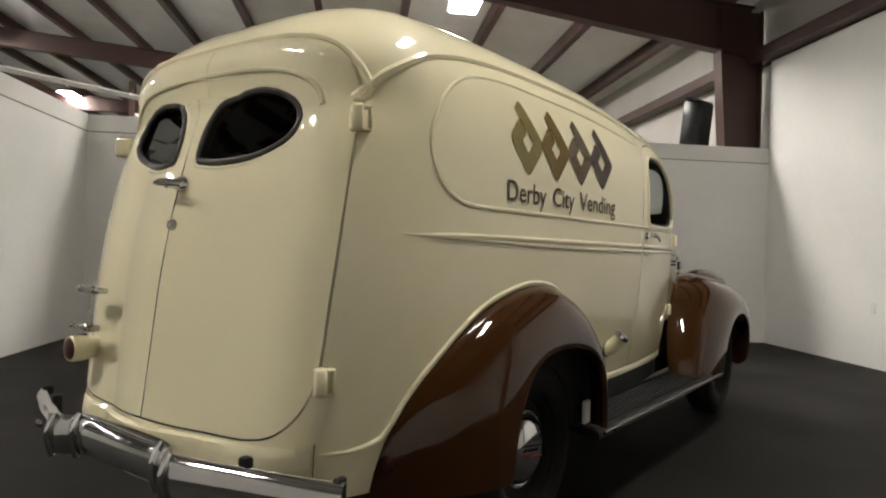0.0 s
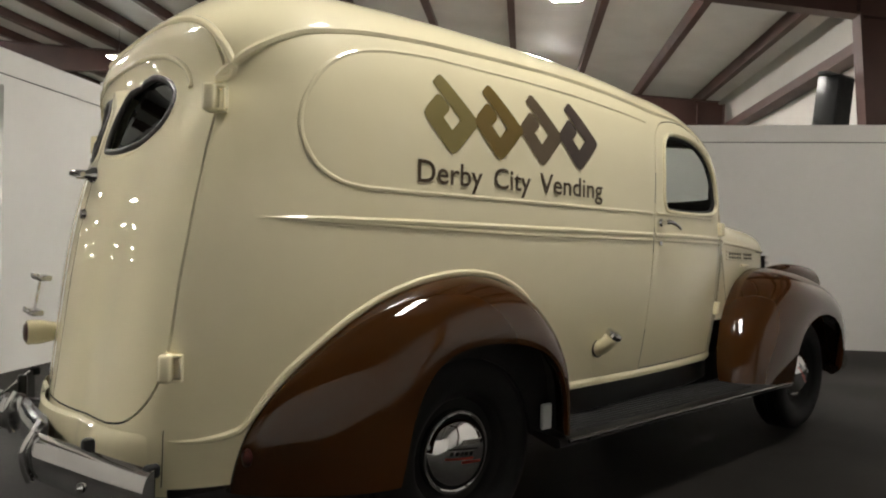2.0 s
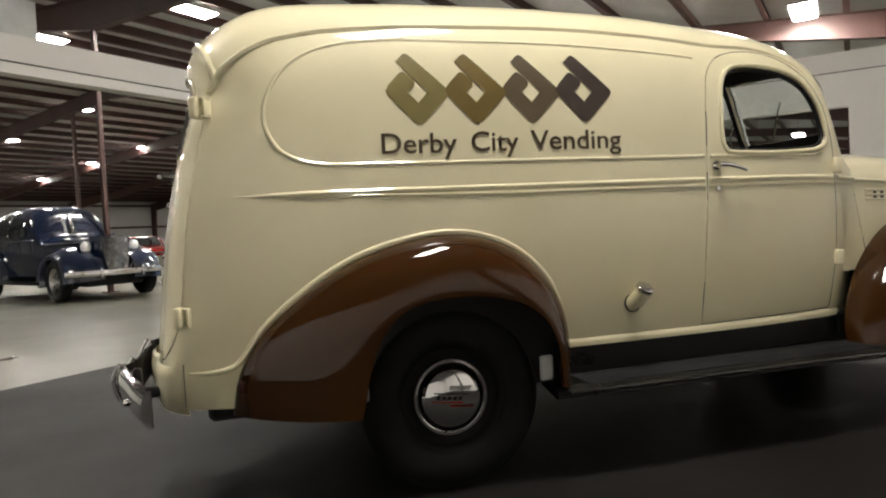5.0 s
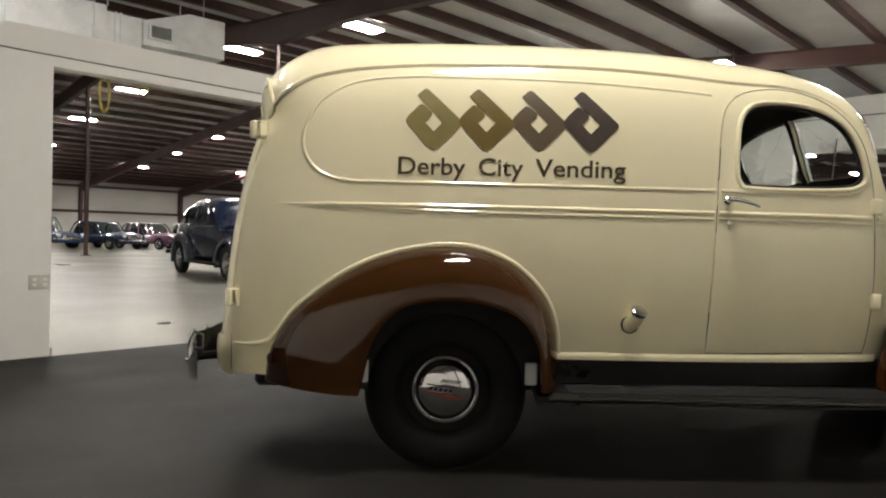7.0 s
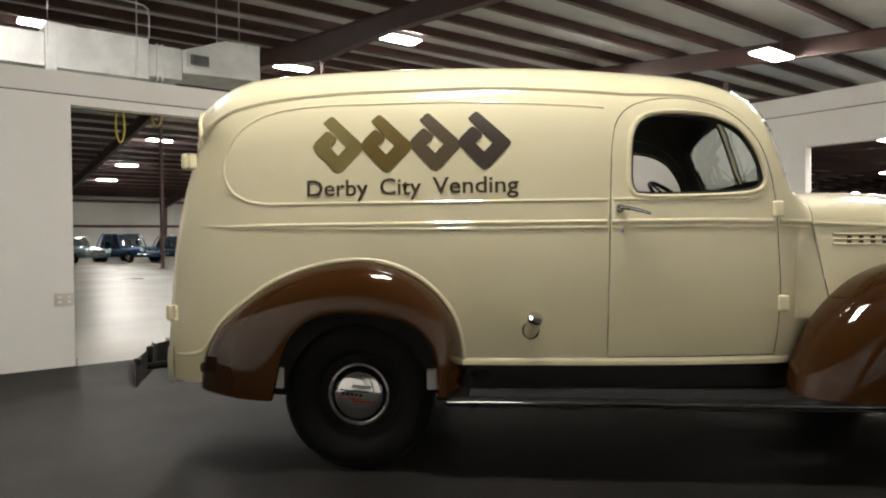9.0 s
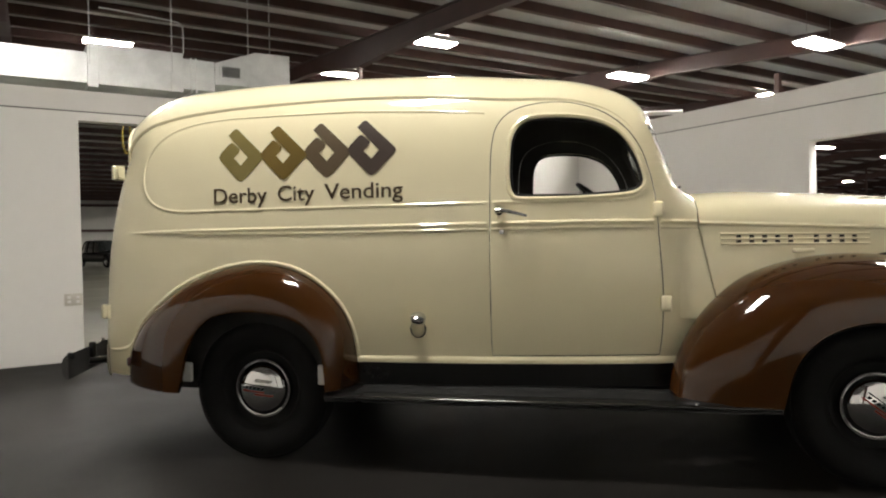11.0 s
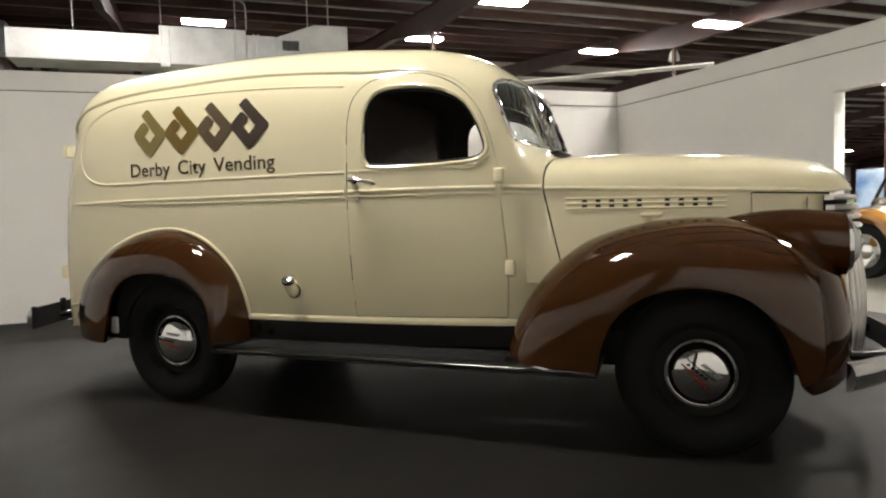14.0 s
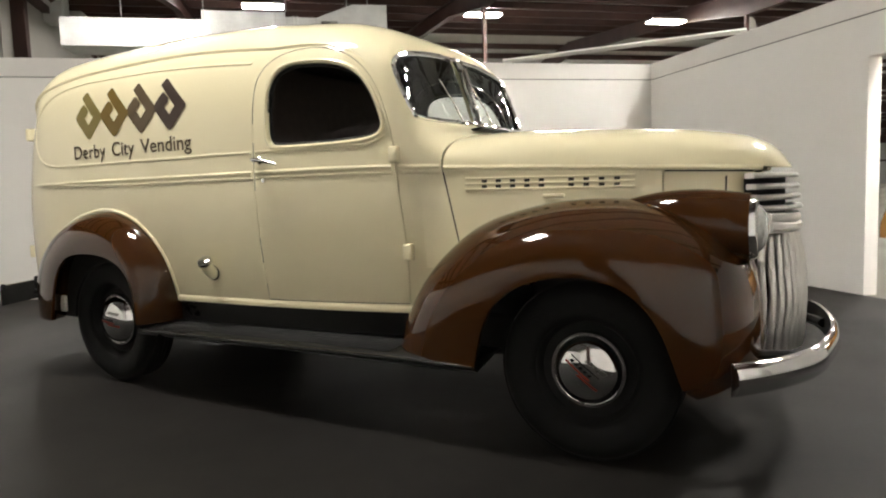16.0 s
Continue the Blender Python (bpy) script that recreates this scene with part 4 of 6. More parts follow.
# headlights with brown nacelles blending into the fenders
for f in (-1, 1):
    rows = []
    for t in xs(0, 1, 16):
        x = 2.98 + 0.51 * t
        r = 0.118 * math.sin(min(1.0, 0.10 + t * 1.05) * math.pi / 2) ** 0.8 if t < 1 else 0.118
        cy, cz = 0.50 + 0.07 * t, 0.985 - 0.075 * t
        rows.append([(x, f * (cy + 1.02 * r * math.cos(k * 2 * math.pi / 28)), cz + 1.12 * r * math.sin(k * 2 * math.pi / 28)) for k in range(28)])
    b = grid(rows, close_v=True, cap0=True, cap1=True)
    bmesh.ops.recalc_face_normals(b, faces=b.faces)
    hl = part("headlight", b, BROWN, van, "brown torpedo headlight with chrome rim", 50)
    ring = lathe([(0.088, 0.026), (0.097, 0.024), (0.107, 0.012), (0.113, -0.004), (0.115, -0.02)], 36, "X")
    ring.transform(Matrix.Translation((3.49, f * 0.57, 0.91)) @ Matrix.Diagonal((1, 1.0, 1.08, 1)))
    part("rim", ring, CHROME, hl, "chrome headlight rim")
    ln = lathe([(0.0, 0.062), (0.035, 0.057), (0.065, 0.044), (0.090, 0.020)], 36, "X")
    ln.transform(Matrix.Translation((3.49, f * 0.57, 0.91)) @ Matrix.Diagonal((1, 1.0, 1.08, 1)))
    part("lens", ln, LENS, hl, "clear headlight glass")


# wheels
def wheel(x, y, f):
    k = 1.02 if x < 1 else 1.0
    m = Matrix.Translation((x, y, 0.3605 * k + 0.004)) @ Matrix.Diagonal((k, f, k, 1))

    def put(name, prof, material, parent, label="", n=56):
        b = lathe(prof, n)
        b.transform(m)
        bmesh.ops.recalc_face_normals(b, faces=b.faces)
        return part(name, b, material, parent, label, 40)
    w = put("wheel", [(0.0, -0.02), (0.10, -0.02), (0.13, -0.012), (0.165, -0.03), (0.19, -0.035), (0.205, -0.065), (0.212, -0.07), (0.216, -0.062), (0.20, 0.06), (0.0, 0.06)], WHEELPAINT, van, "black steel road wheel")
    ty = [(0.208, -0.058), (0.216, -0.082), (0.235, -0.094), (0.27, -0.101), (0.305, -0.100), (0.330, -0.090), (0.346, -0.074), (0.354, -0.060)]
    tread = []
    for k in range(5):
        a = -0.052 + k * 0.026
        tread += [(0.3605, a - 0.010), (0.3605, a + 0.008), (0.353, a + 0.010), (0.353, a + 0.014)]
    prof = ty + tread + [(r, -a) for r, a in reversed(ty)]
    put("tyre", prof, RUBBER, w, "black rubber tyre")
    put("hubcap", [(0.0, -0.104), (0.034, -0.1035), (0.068, -0.099), (0.099, -0.090), (0.121, -0.075), (0.134, -0.056), (0.140, -0.048), (0.143, -0.052), (0.150, -0.052), (0.154, -0.044), (0.154, -0.02)], CHROME, w, "domed chrome hubcap")
    # hubcap badge: a slanted banner, a row of dark marks between red flashes
    turn = m @ Matrix.Rotation(radians(38 if x > 1 else 6), 4, "Y")

    def badge(x0, x1, z0, z1, mt, skew=0.02):
        rows = []
        for z in (z0, (z0 + z1) / 2, z1):
            row = []
            for a in xs(x0, x1, 6):
                xx = a + skew * (z - z0) / 0.03
                rr = math.hypot(xx, z)
                row.append((xx, -table(rr, [(0.0, 0.1055), (0.034, 0.105), (0.068, 0.1005), (0.099, 0.0915), (0.121, 0.0765)]), z))
            rows.append(row)
        e = grid(rows)
        bmesh.ops.solidify(e, geom=list(e.faces), thickness=-0.0012)
        e.transform(turn)
        bmesh.ops.recalc_face_normals(e, faces=e.faces)
        part("badge", e, mt, w)
    badge(-0.085, 0.055, 0.022, 0.026, MAT_BLACK)
    badge(-0.030, 0.060, 0.040, 0.056, DULL_CHROME)
    for k in range(5):
        badge(-0.075 + k * 0.022, -0.062 + k * 0.022, 0.002, 0.014, MAT_BLACK, 0.012)
    badge(-0.090, 0.030, -0.012, -0.006, RED)
    badge(-0.020, 0.075, -0.026, -0.019, RED)
    return w


for x in (0.0, 2.921):
    for f in (1, -1):
        wheel(x, -f * 0.715, f)

# running boards
for f in (-1, 1):
    rows = [[(x, f * y, z) for y, z in ((0.66, 0.395), (0.85, 0.392), (0.905, 0.388), (0.92, 0.378), (0.922, 0.355), (0.90, 0.345))] for x in xs(0.40, 2.50, 30)]
    b = grid(rows, cap0=True, cap1=True)
    bmesh.ops.recalc_face_normals(b, faces=b.faces)
    rbd = part("running_board", b, BLACK, van, "black ribbed running board")
    for y in xs(0.70, 0.88, 7):
        part("rib", box(0.55, 2.06, f * y - 0.005, f * y + 0.005, 0.388, 0.3975, 0.003, 1), MAT_BLACK, rbd)
    part("edge_strip", tube([(x, f * 0.922, 0.372) for x in xs(0.45, 2.49, 20)], 0.009, 10), GLOSS_BLACK, rbd, "glossy black rounded edge strip")
    sl = [[Vector((x, -f * (side(x, 0.53).y + dy), z)) for dy, z in ((0.05, 0.52), (0.018, 0.515), (0.018, 0.40), (0.05, 0.38))] for x in xs(0.45, 2.14, 20)]
    b = grid(sl)
    bmesh.ops.recalc_face_normals(b, faces=b.faces)
    part("sill_panel", b, BLACK, van)
    rk = [[Vector((x, -f * (side(x, 0.53).y + dy), z)) for dy, z in ((0.03, 0.551), (-0.002, 0.550), (-0.006, 0.545), (-0.007, 0.528), (-0.005, 0.514), (0.03, 0.511))] for x in xs(0.50, 2.10, 24)]
    b = grid(rk, cap0=True, cap1=True)
    bmesh.ops.recalc_face_normals(b, faces=b.faces)
    part("rocker", b, CREAM, van)
# chassis
part("chassis", box(-0.95, 3.35, -0.45, 0.45, 0.30, 0.50, 0.02, 1), MAT_BLACK, van)
part("floor_pan", box(-0.85, 2.0, -0.58, 0.58, 0.50, 0.56), MAT_BLACK, van)
for x in (0.0, 2.921):
    part("axle", tube([(x, -0.72, 0.36), (x, 0.72, 0.36)], 0.045, 12), MAT_BLACK, van)
    part("wheel_well", box(x - 0.28, x + 0.28, -0.62, 0.62, 0.35, 0.95 if x < 1 else 0.85, 0.02, 1), MAT_BLACK, van)
part("leaf_spring", box(-0.62, 0.5, -0.60, -0.53, 0.38, 0.42), MAT_BLACK, van)

for f in (1, -1):
    # added pale plates: stand in for the white wall showing past the wheel
    for x0, x1 in ((0.35, 0.405), (-0.40, -0.345)):
        part("gap_stand_in", box(x0, x1, -f * 0.865 - 0.01, -f * 0.865 + 0.01, 0.42, 0.52, 0.006, 1), GALV, van, "pale plate standing in for the white wall seen through the fender gap")
    rl = lathe([(0.0, -0.007), (0.014, -0.006), (0.020, 0.0), (0.021, 0.012)], 20)
    rl.transform(Matrix.Translation((-0.808, -0.752, 0.495)) @ Matrix.Rotation(radians(-42), 4, "Z") @ Matrix.Diagonal((0.8, 1, 1.3, 1)))
    if f < 0:
        rl.transform(Matrix.Diagonal((1, -1, 1, 1)))
        bmesh.ops.reverse_faces(rl, faces=rl.faces)
    part("reflector", rl, REDLENS, van, "small dark red reflector")

# fuel filler
c = side(0.85, 0.70)
fb = tube(smooth_path([c + Vector((-0.01, 0.03, -0.03)), c + Vector((0.0, -0.022, -0.004)), c + Vector((0.008, -0.052, 0.026)), c + Vector((0.012, -0.066, 0.046))], 5), 0.033, 18)
filler = part("fuel_filler", fb, CREAM, van, "cream fuel filler neck")
cp = lathe([(0.0, -0.020), (0.028, -0.019), (0.037, -0.013), (0.039, 0.0), (0.034, 0.008)], 28)
cp.transform(Matrix.Translation(c + Vector((0.013, -0.068, 0.049))) @ Matrix.Rotation(radians(-55), 4, "X") @ Matrix.Rotation(radians(12), 4, "Z"))
part("cap", cp, CHROME, filler, "chrome filler cap")
ring = [c + Vector((0.038 * math.cos(a) - 0.004, 0.0, -0.012 + 0.040 * math.sin(a))) for a in xs(0, 2 * math.pi * 23 / 24, 23)]
part("grommet", tube(ring, 0.0045, 6, closed=True), MAT_BLACK, filler, "black rubber grommet")

# bumpers
def bumper(name, path, label, h=0.062):
    prof = [(-0.006, h), (0.008, h * 0.94), (0.020, h * 0.72), (0.028, h * 0.36), (0.030, 0.0), (0.028, -h * 0.36), (0.020, -h * 0.72), (0.008, -h * 0.94), (-0.006, -h)]
    rows = []
    for i, p in enumerate(path):
        a, b = path[max(0, i - 1)], path[min(len(path) - 1, i + 1)]
        d = (b - a).normalized()
        n = Vector((d.y, -d.x, 0)).normalized()
        rows.append([p + n * dx + Vector((0, 0, dz)) for dx, dz in prof] + [p - n * 0.006 + Vector((0, 0, -h)), p - n * 0.006 + Vector((0, 0, h))])
    b = grid(rows, close_v=True, cap0=True, cap1=True)
    bmesh.ops.recalc_face_normals(b, faces=b.faces)
    ob = part(name, b, CHROME, van, label)
    inner = []
    for i, p in enumerate(path):
        d = (path[min(len(path) - 1, i + 1)] - path[max(0, i - 1)]).normalized()
        n = Vector((d.y, -d.x, 0)).normalized()
        inner.append([p - n * 0.0085 + Vector((0, 0, s * h * 0.97)) for s in (1, 0, -1)])
    part("inner_face", grid(inner), MAT_BLACK, ob, "black painted inner face")
    return ob


fbp = smooth_path([(3.46, -0.86, 0.407), (3.58, -0.72, 0.407), (3.70, -0.50, 0.407), (3.755, -0.2, 0.407), (3.765, 0, 0.407), (3.755, 0.2, 0.407), (3.70, 0.50, 0.407), (3.58, 0.72, 0.407), (3.46, 0.86, 0.407)], 6)
fbm = bumper("front_bumper", [Vector(v) for v in fbp], "curved chrome front bumper", 0.058)
def on_path(path, y):
    return min((Vector(v) for v in path), key=lambda v: abs(v.y - y))


for y in (-0.66, 0.66):
    k = on_path(fbp, y)
    b = lathe([(0.0, 0.014), (0.012, 0.010), (0.015, 0.0)], 14, "X")
    b.transform(Matrix.Translation((k.x + 0.014, k.y - 0.006 * (1 if y > 0 else -1) + 0.012 * (1 if y > 0 else -1), k.z)))
    part("bolt", b, CHROME, fbm)
for f in (-1, 1):
    part("bumper_bracket", tube(smooth_path([(3.30, f * 0.42, 0.407), (3.5, f * 0.46, 0.407), (3.66, f * 0.40, 0.407), (3.73, f * 0.28, 0.407)], 4), 0.022, 8), BLACK, van)
half = [(-1.120, -0.86, 0.462), (-1.185, -0.68, 0.464), (-1.235, -0.52, 0.466), (-1.282, -0.37, 0.468), (-1.286, -0.325, 0.47), (-1.262, -0.275, 0.474), (-1.250, -0.21, 0.480), (-1.252, -0.10, 0.482)]
rbp = smooth_path(half + [(-1.253, 0.0, 0.483)] + [(a, -b, z) for a, b, z in reversed(half)], 6)
rbp = [Vector(v) + Vector((0.015, 0, 0.016)) for v in rbp]
rbm = bumper("rear_bumper", list(reversed(rbp)), "curved chrome rear bumper in three sections", 0.068)
for y in (-0.348, 0.348, -0.245, 0.245, -0.62, 0.62):
    p0 = on_path(rbp, y)
    if abs(y) < 0.5:
        b = tube(smooth_path([p0 + Vector((-0.020, 0, -0.07)), p0 + Vector((-0.036, 0, -0.02)), p0 + Vector((-0.036, 0, 0.03)), p0 + Vector((-0.012, 0, 0.075))], 4), 0.011, 10)
        part("rib", b, CHROME, rbm, "raised chrome rib")
    else:
        b = lathe([(0.0, -0.016), (0.012, -0.013), (0.016, 0.0)], 14, "X")
        b.transform(Matrix.Translation(p0 + Vector((-0.028, 0, -0.02))))
        part("bolt", b, CHROME, rbm)
for f in (-1, 1):
    part("end_block", box(-1.12, -1.08, f * 0.835 - 0.012, f * 0.835 + 0.012, 0.52, 0.555, 0.006, 1), MAT_BLACK, rbm)
for f in (-1, 1):
    part("bumper_bracket", tube(smooth_path([(-0.90, f * 0.45, 0.45), (-1.10, f * 0.47, 0.46), (-1.20, f * 0.58, 0.465)], 4), 0.022, 8), BLACK, van)
    part("bumper_post", box(-1.205, -1.17, f * 0.56 - 0.018, f * 0.56 + 0.018, 0.48, 0.575, 0.012, 2), BLACK, van, "small black bumper stop")

# tail lamp with plate bracket on the left rear door
tl = part("tail_lamp", tube([rear_point(0.47, 0.755, 0.0), rear_point(0.47, 0.755, 0.055), rear_point(0.47, 0.755, 0.095), rear_point(0.47, 0.755, 0.10)], 0.046, 20, taper=lambda t: 0.8 if t < 0.2 else (1.05 if t < 0.9 else 0.98)), CREAM, van, "cream tail lamp housing with red glass")
b = lathe([(0.0, -0.010), (0.03, -0.008), (0.040, 0.0), (0.041, 0.01)], 24, "X")
b.transform(Matrix.Translation(rear_point(0.47, 0.755, 0.10)))
part("lens", b, REDLENS, tl, "dark red glass")
pb = part("plate_bracket", tube([rear_point(0.36, 0.975, 0.085), rear_point(0.36, 0.845, 0.09)], 0.005, 6), DULL_CHROME, van, "worn metal number plate bracket")
for z, dx in ((0.975, 0.075), (0.843, 0.085)):
    c = rear_point(0.38, z, dx)
    part("clamp", box(c.x - 0.022, c.x + 0.022, 0.315, 0.455, z - 0.010, z + 0.010, 0.004, 1), DULL_CHROME, pb)
    for y in (0.335, 0.435):
        part("bolt", box(c.x - 0.030, c.x - 0.018, y - 0.012, y + 0.012, z - 0.004, z + 0.018, 0.004, 1), CHROME, pb)
# window glass, windshield
for f in (-1, 1):
    rows = []
    w = WS if f < 0 else mirror(WS)
    def front_x(y, z):
        for i in range(80):
            x = 2.25 - 0.45 * i / 79
            if z <= table(x, TOP) and half_width(x, z) >= abs(y):
                return x
        return 1.9
    def ws_x(a, b2):
        return max(front_x(abs(a), b2), front_x(0.3, b2) - 0.16)
    ca = sum(a for a, b2 in w) / len(w)
    cb = sum(b2 for a, b2 in w) / len(w)
    gb = grid([[(ws_x(ca + (a - ca) * k, cb + (b2 - cb) * k) - 0.012, ca + (a - ca) * k, cb + (b2 - cb) * k) for a, b2 in w] for k in (0.05, 0.4, 0.7, 0.9, 1.0)], close_v=True, cap0=True)
    bmesh.ops.recalc_face_normals(gb, faces=gb.faces)
    ws = part("windshield", gb, GLASS, van, "windscreen pane")
    ws.visible_shadow = False
    part("windshield_frame", tube([(ws_x(a, b2) + 0.001, a, b2) for a, b2 in grow(w, 0.003)], 0.012, 8, closed=True), CHROME, van, "chrome windscreen surround")
part("windshield_post", tube([(front_x(0, 1.45) + 0.02, 0, 1.43), (front_x(0, 1.72) + 0.02, 0, 1.735)], 0.012, 8), DULL_CHROME, van)
for y in (-0.20, 0.16):
    part("wiper", tube([(2.11, y, 1.435), (2.085, y - 0.05, 1.53), (2.05, y - 0.13, 1.64)], 0.005, 6), DULL_CHROME, van)
part("cowl_vent", box(2.10, 2.20, -0.18, 0.18, 1.385, 1.40, 0.006, 2, None, Matrix.Translation((2.15, 0, 1.39)) @ Matrix.Rotation(radians(-10), 4, "Y") @ Matrix.Translation((-2.15, 0, -1.39))), BLACK, van, "open cowl ventilator flap")

# cab interior
part("bulkhead", box(1.13, 1.15, -0.68, 0.68, 0.60, 1.78, 0.004, 1), DARKFAB, van, "dark panel behind the seat")
part("seat", box(1.30, 1.72, -0.60, 0.60, 0.75, 1.00, 0.06, 4), DARKFAB, van, "dark bench seat")
part("seat_back", box(1.20, 1.34, -0.60, 0.60, 0.98, 1.36, 0.05, 4), DARKFAB, van)
part("dashboard", box(1.95, 2.10, -0.60, 0.60, 1.18, 1.36, 0.04, 3), CREAM, van)
swc = Vector((1.80, 0.32, 1.34))
ring = []
for k in range(40):
    a = 2 * math.pi * k / 40
    v = Vector((0, math.cos(a) * 0.205, math.sin(a) * 0.205))
    v.rotate(Euler((0, radians(-50), 0)))
    ring.append(swc + v)
sw = part("steering_wheel", tube(ring, 0.012, 8, closed=True), BLACK, van, "black steering wheel")
for a in (90, 210, 330):
    v = Vector((0, math.cos(radians(a)) * 0.2, math.sin(radians(a)) * 0.2))
    v.rotate(Euler((0, radians(-50), 0)))
    part("spoke", tube([swc, swc + v], 0.007, 6), DULL_CHROME, sw)
part("steering_column", tube([swc, swc + Vector((0.35, 0, -0.42))], 0.022, 10), BLACK, van)


# lettering and emblem on the right side
# the emblem's folded ribbon: outer corners rounded, built from four straight arms
QA, QB, QC, QD = Vector((0.553, 1.714)), Vector((0.593, 1.754)), Vector((0.767, 1.591)), Vector((0.671, 1.592))
QE, QF, QG, QH = Vector((0.632, 1.454)), Vector((0.631, 1.550)), Vector((0.495, 1.598)), Vector((0.591, 1.591))
QI, QJ, QK = Vector((0.574, 1.679)), Vector((0.623, 1.637)), Vector((0.619, 1.618))


def corner(p, a, b, r=0.03):
    """A rounded corner: two ends and the middle of its arc."""
    s, e = p + (a - p).normalized() * r, p + (b - p).normalized() * r
    return s, s * 0.25 + p * 0.5 + e * 0.25, e


C1, CM, C2 = corner(QC, QB, QE, 0.02)
E1, EM, E2 = corner(QE, QC, QG)
G1, GM, G2 = corner(QG, QE, QI)
B1_, BM, B2 = corner(QB, QA, QC, 0.018)
I1, IM, I2 = corner(QI, QG, QJ, 0.018)
ARMS = ([QA, B1_, BM, B2, C1, CM, QD], [QD, CM, C2, E1, EM, QF], [QF, EM, E2, G1, GM, QH], [QH, GM, G2, I1, IM, I2, QJ, QK])
for k in range(4):
    ox = (-0.712, -0.474, -0.236, 0.0)[k]
    em = bmesh.new()
    for arm in ARMS:
        em.faces.new([em.verts.new((v.x + ox, 0, v.y - 0.002 * (3 - k))) for v in arm])
    bmesh.ops.triangulate(em, faces=list(em.faces))
    for _ in range(3):
        far = [e for e in em.edges if e.calc_length() > 0.03]
        if far:
            bmesh.ops.subdivide_edges(em, edges=far, cuts=1)
            bmesh.ops.triangulate(em, faces=[f2 for f2 in em.faces if len(f2.verts) > 3])
    for v in em.verts:
        v.co = side(v.co.x, v.co.z, 0.0022 + 0.0006 * (k % 2))
    part("emblem", em, INK[k], van, "painted folded ribbon emblem", 0)
for word, x_a, x_b in (("Derby", -0.236, 0.066), ("City", 0.126, 0.327), ("Vending", 0.381, 0.793)):
    tc = bpy.data.curves.new("lettering", "FONT")
    tc.body, tc.size, tc.offset, tc.resolution_u = word, 0.112, 0.0012, 4
    tobj = new("work_text", tc)
    dg = bpy.context.evaluated_depsgraph_get()
    tm = bpy.data.meshes.new_from_object(tobj.evaluated_get(dg))
    bpy.data.objects.remove(tobj)
    tb = bmesh.new()
    tb.from_mesh(tm)
    x_lo, x_hi = min(v.co.x for v in tb.verts), max(v.co.x for v in tb.verts)
    bmesh.ops.triangulate(tb, faces=list(tb.faces))
    for v in tb.verts:
        fx = (v.co.x - x_lo) / (x_hi - x_lo)
        v.co = side(x_a + (x_b - x_a) * fx, 1.349 + v.co.y + 0.008 * (x_a + 0.236), 0.0025)
    part("lettering", tb, TEXTINK, van, "dark brown painted word", 0)

# ---- things in the hall ----
def room_pose(p, q, z=0.0, heading=0.0):
    """A pose in the hall's axes; heading 0 looks towards +p."""
    w = room(p, q, z)
    return pose(w.x, w.y, w.z, 0, 0, -44.5 + heading)


# corner brace over the booth
brace = bmesh.new()
tube([room(-0.06, 2.12, WALL_H + 0.03), room(1.86, -0.06, WALL_H + 0.03)], 0.032, 4, brace)
tagged(part("corner_brace", brace, PLANK, None, ""), "white timber brace across the booth's inner corner", "brace")


def outlet(p, q, z, along_q):
    e = thing("wall_outlet", "white plastic electrical outlet plate on the wall", "outlet", "wall outlets")
    e.matrix_basis = Matrix.Translation(room(p, q, z)) @ Matrix.Rotation(radians(-46.9 if along_q else -136.9), 4, "Z")
    part("plate", box(0, 0.010, -0.078, 0.078, -0.06, 0.06, 0.003, 2), IVORY, e, "ivory double cover plate")
    for y2 in (-0.038, 0.038):
        for z2 in (-0.022, 0.022):
            part("socket", box(0.008, 0.013, y2 - 0.016, y2 + 0.016, z2 - 0.012, z2 + 0.012, 0.002, 1), PLANK, e)


outlet(0.0, 6.74, 0.62, True)
outlet(0.0, 2.6, 0.62, True)
e = thing("wall_outlet", "white plastic electrical outlet plate on the wall", "outlet", "wall outlets")
e.matrix_basis = Matrix.Translation(room(P_EAVE, 1.99, 0.66)) @ Matrix.Rotation(radians(133.1), 4, "Z")
part("plate", box(0, 0.008, -0.036, 0.036, -0.058, 0.058, 0.003, 2), PLANK, e)

# baseboard stub by the doorway
structure("baseboard", rbox(-T, 0.0, A1 - 0.018, A1, 0.004, 0.075, 0.003), mat("scuffed_baseboard", (0.30, 0.28, 0.26), 0.7, noise_scale=14, noise_amt=0.4), "scuffed grey baseboard stub")

# duct run over the hall
duct = thing("air_duct", "galvanised sheet-metal air duct hung from the roof", "duct")


def dpart(name, p0, p1, q0, q1, z0, z1, m=GALV, parent=duct, label="", bev=0.006):
    return part(name, rbox(p0, p1, q0, q1, z0, z1, bev), m, parent, label)


P_D = -4.7
dpart("trunk", P_D - 0.85, P_D - 0.03, 6.24, 8.6, 3.80, 4.30)
dpart("trunk", P_D - 0.95, P_D, 4.76, 6.08, 3.79, 4.46)
dpart("flange", P_D - 0.98, P_D + 0.035, 6.08, 6.24, 3.73, 4.45)
dpart("trunk", P_D - 0.8, P_D - 0.06, 4.22, 4.76, 3.86, 4.39)
for q in (4.60, 4.52):
    dpart("seam", P_D - 0.82, P_D - 0.04, q, q + 0.03, 3.80, 4.41)
dpart("seam", P_D - 0.96, P_D + 0.008, 4.94, 4.965, 3.785, 4.465)
plen = bmesh.new()
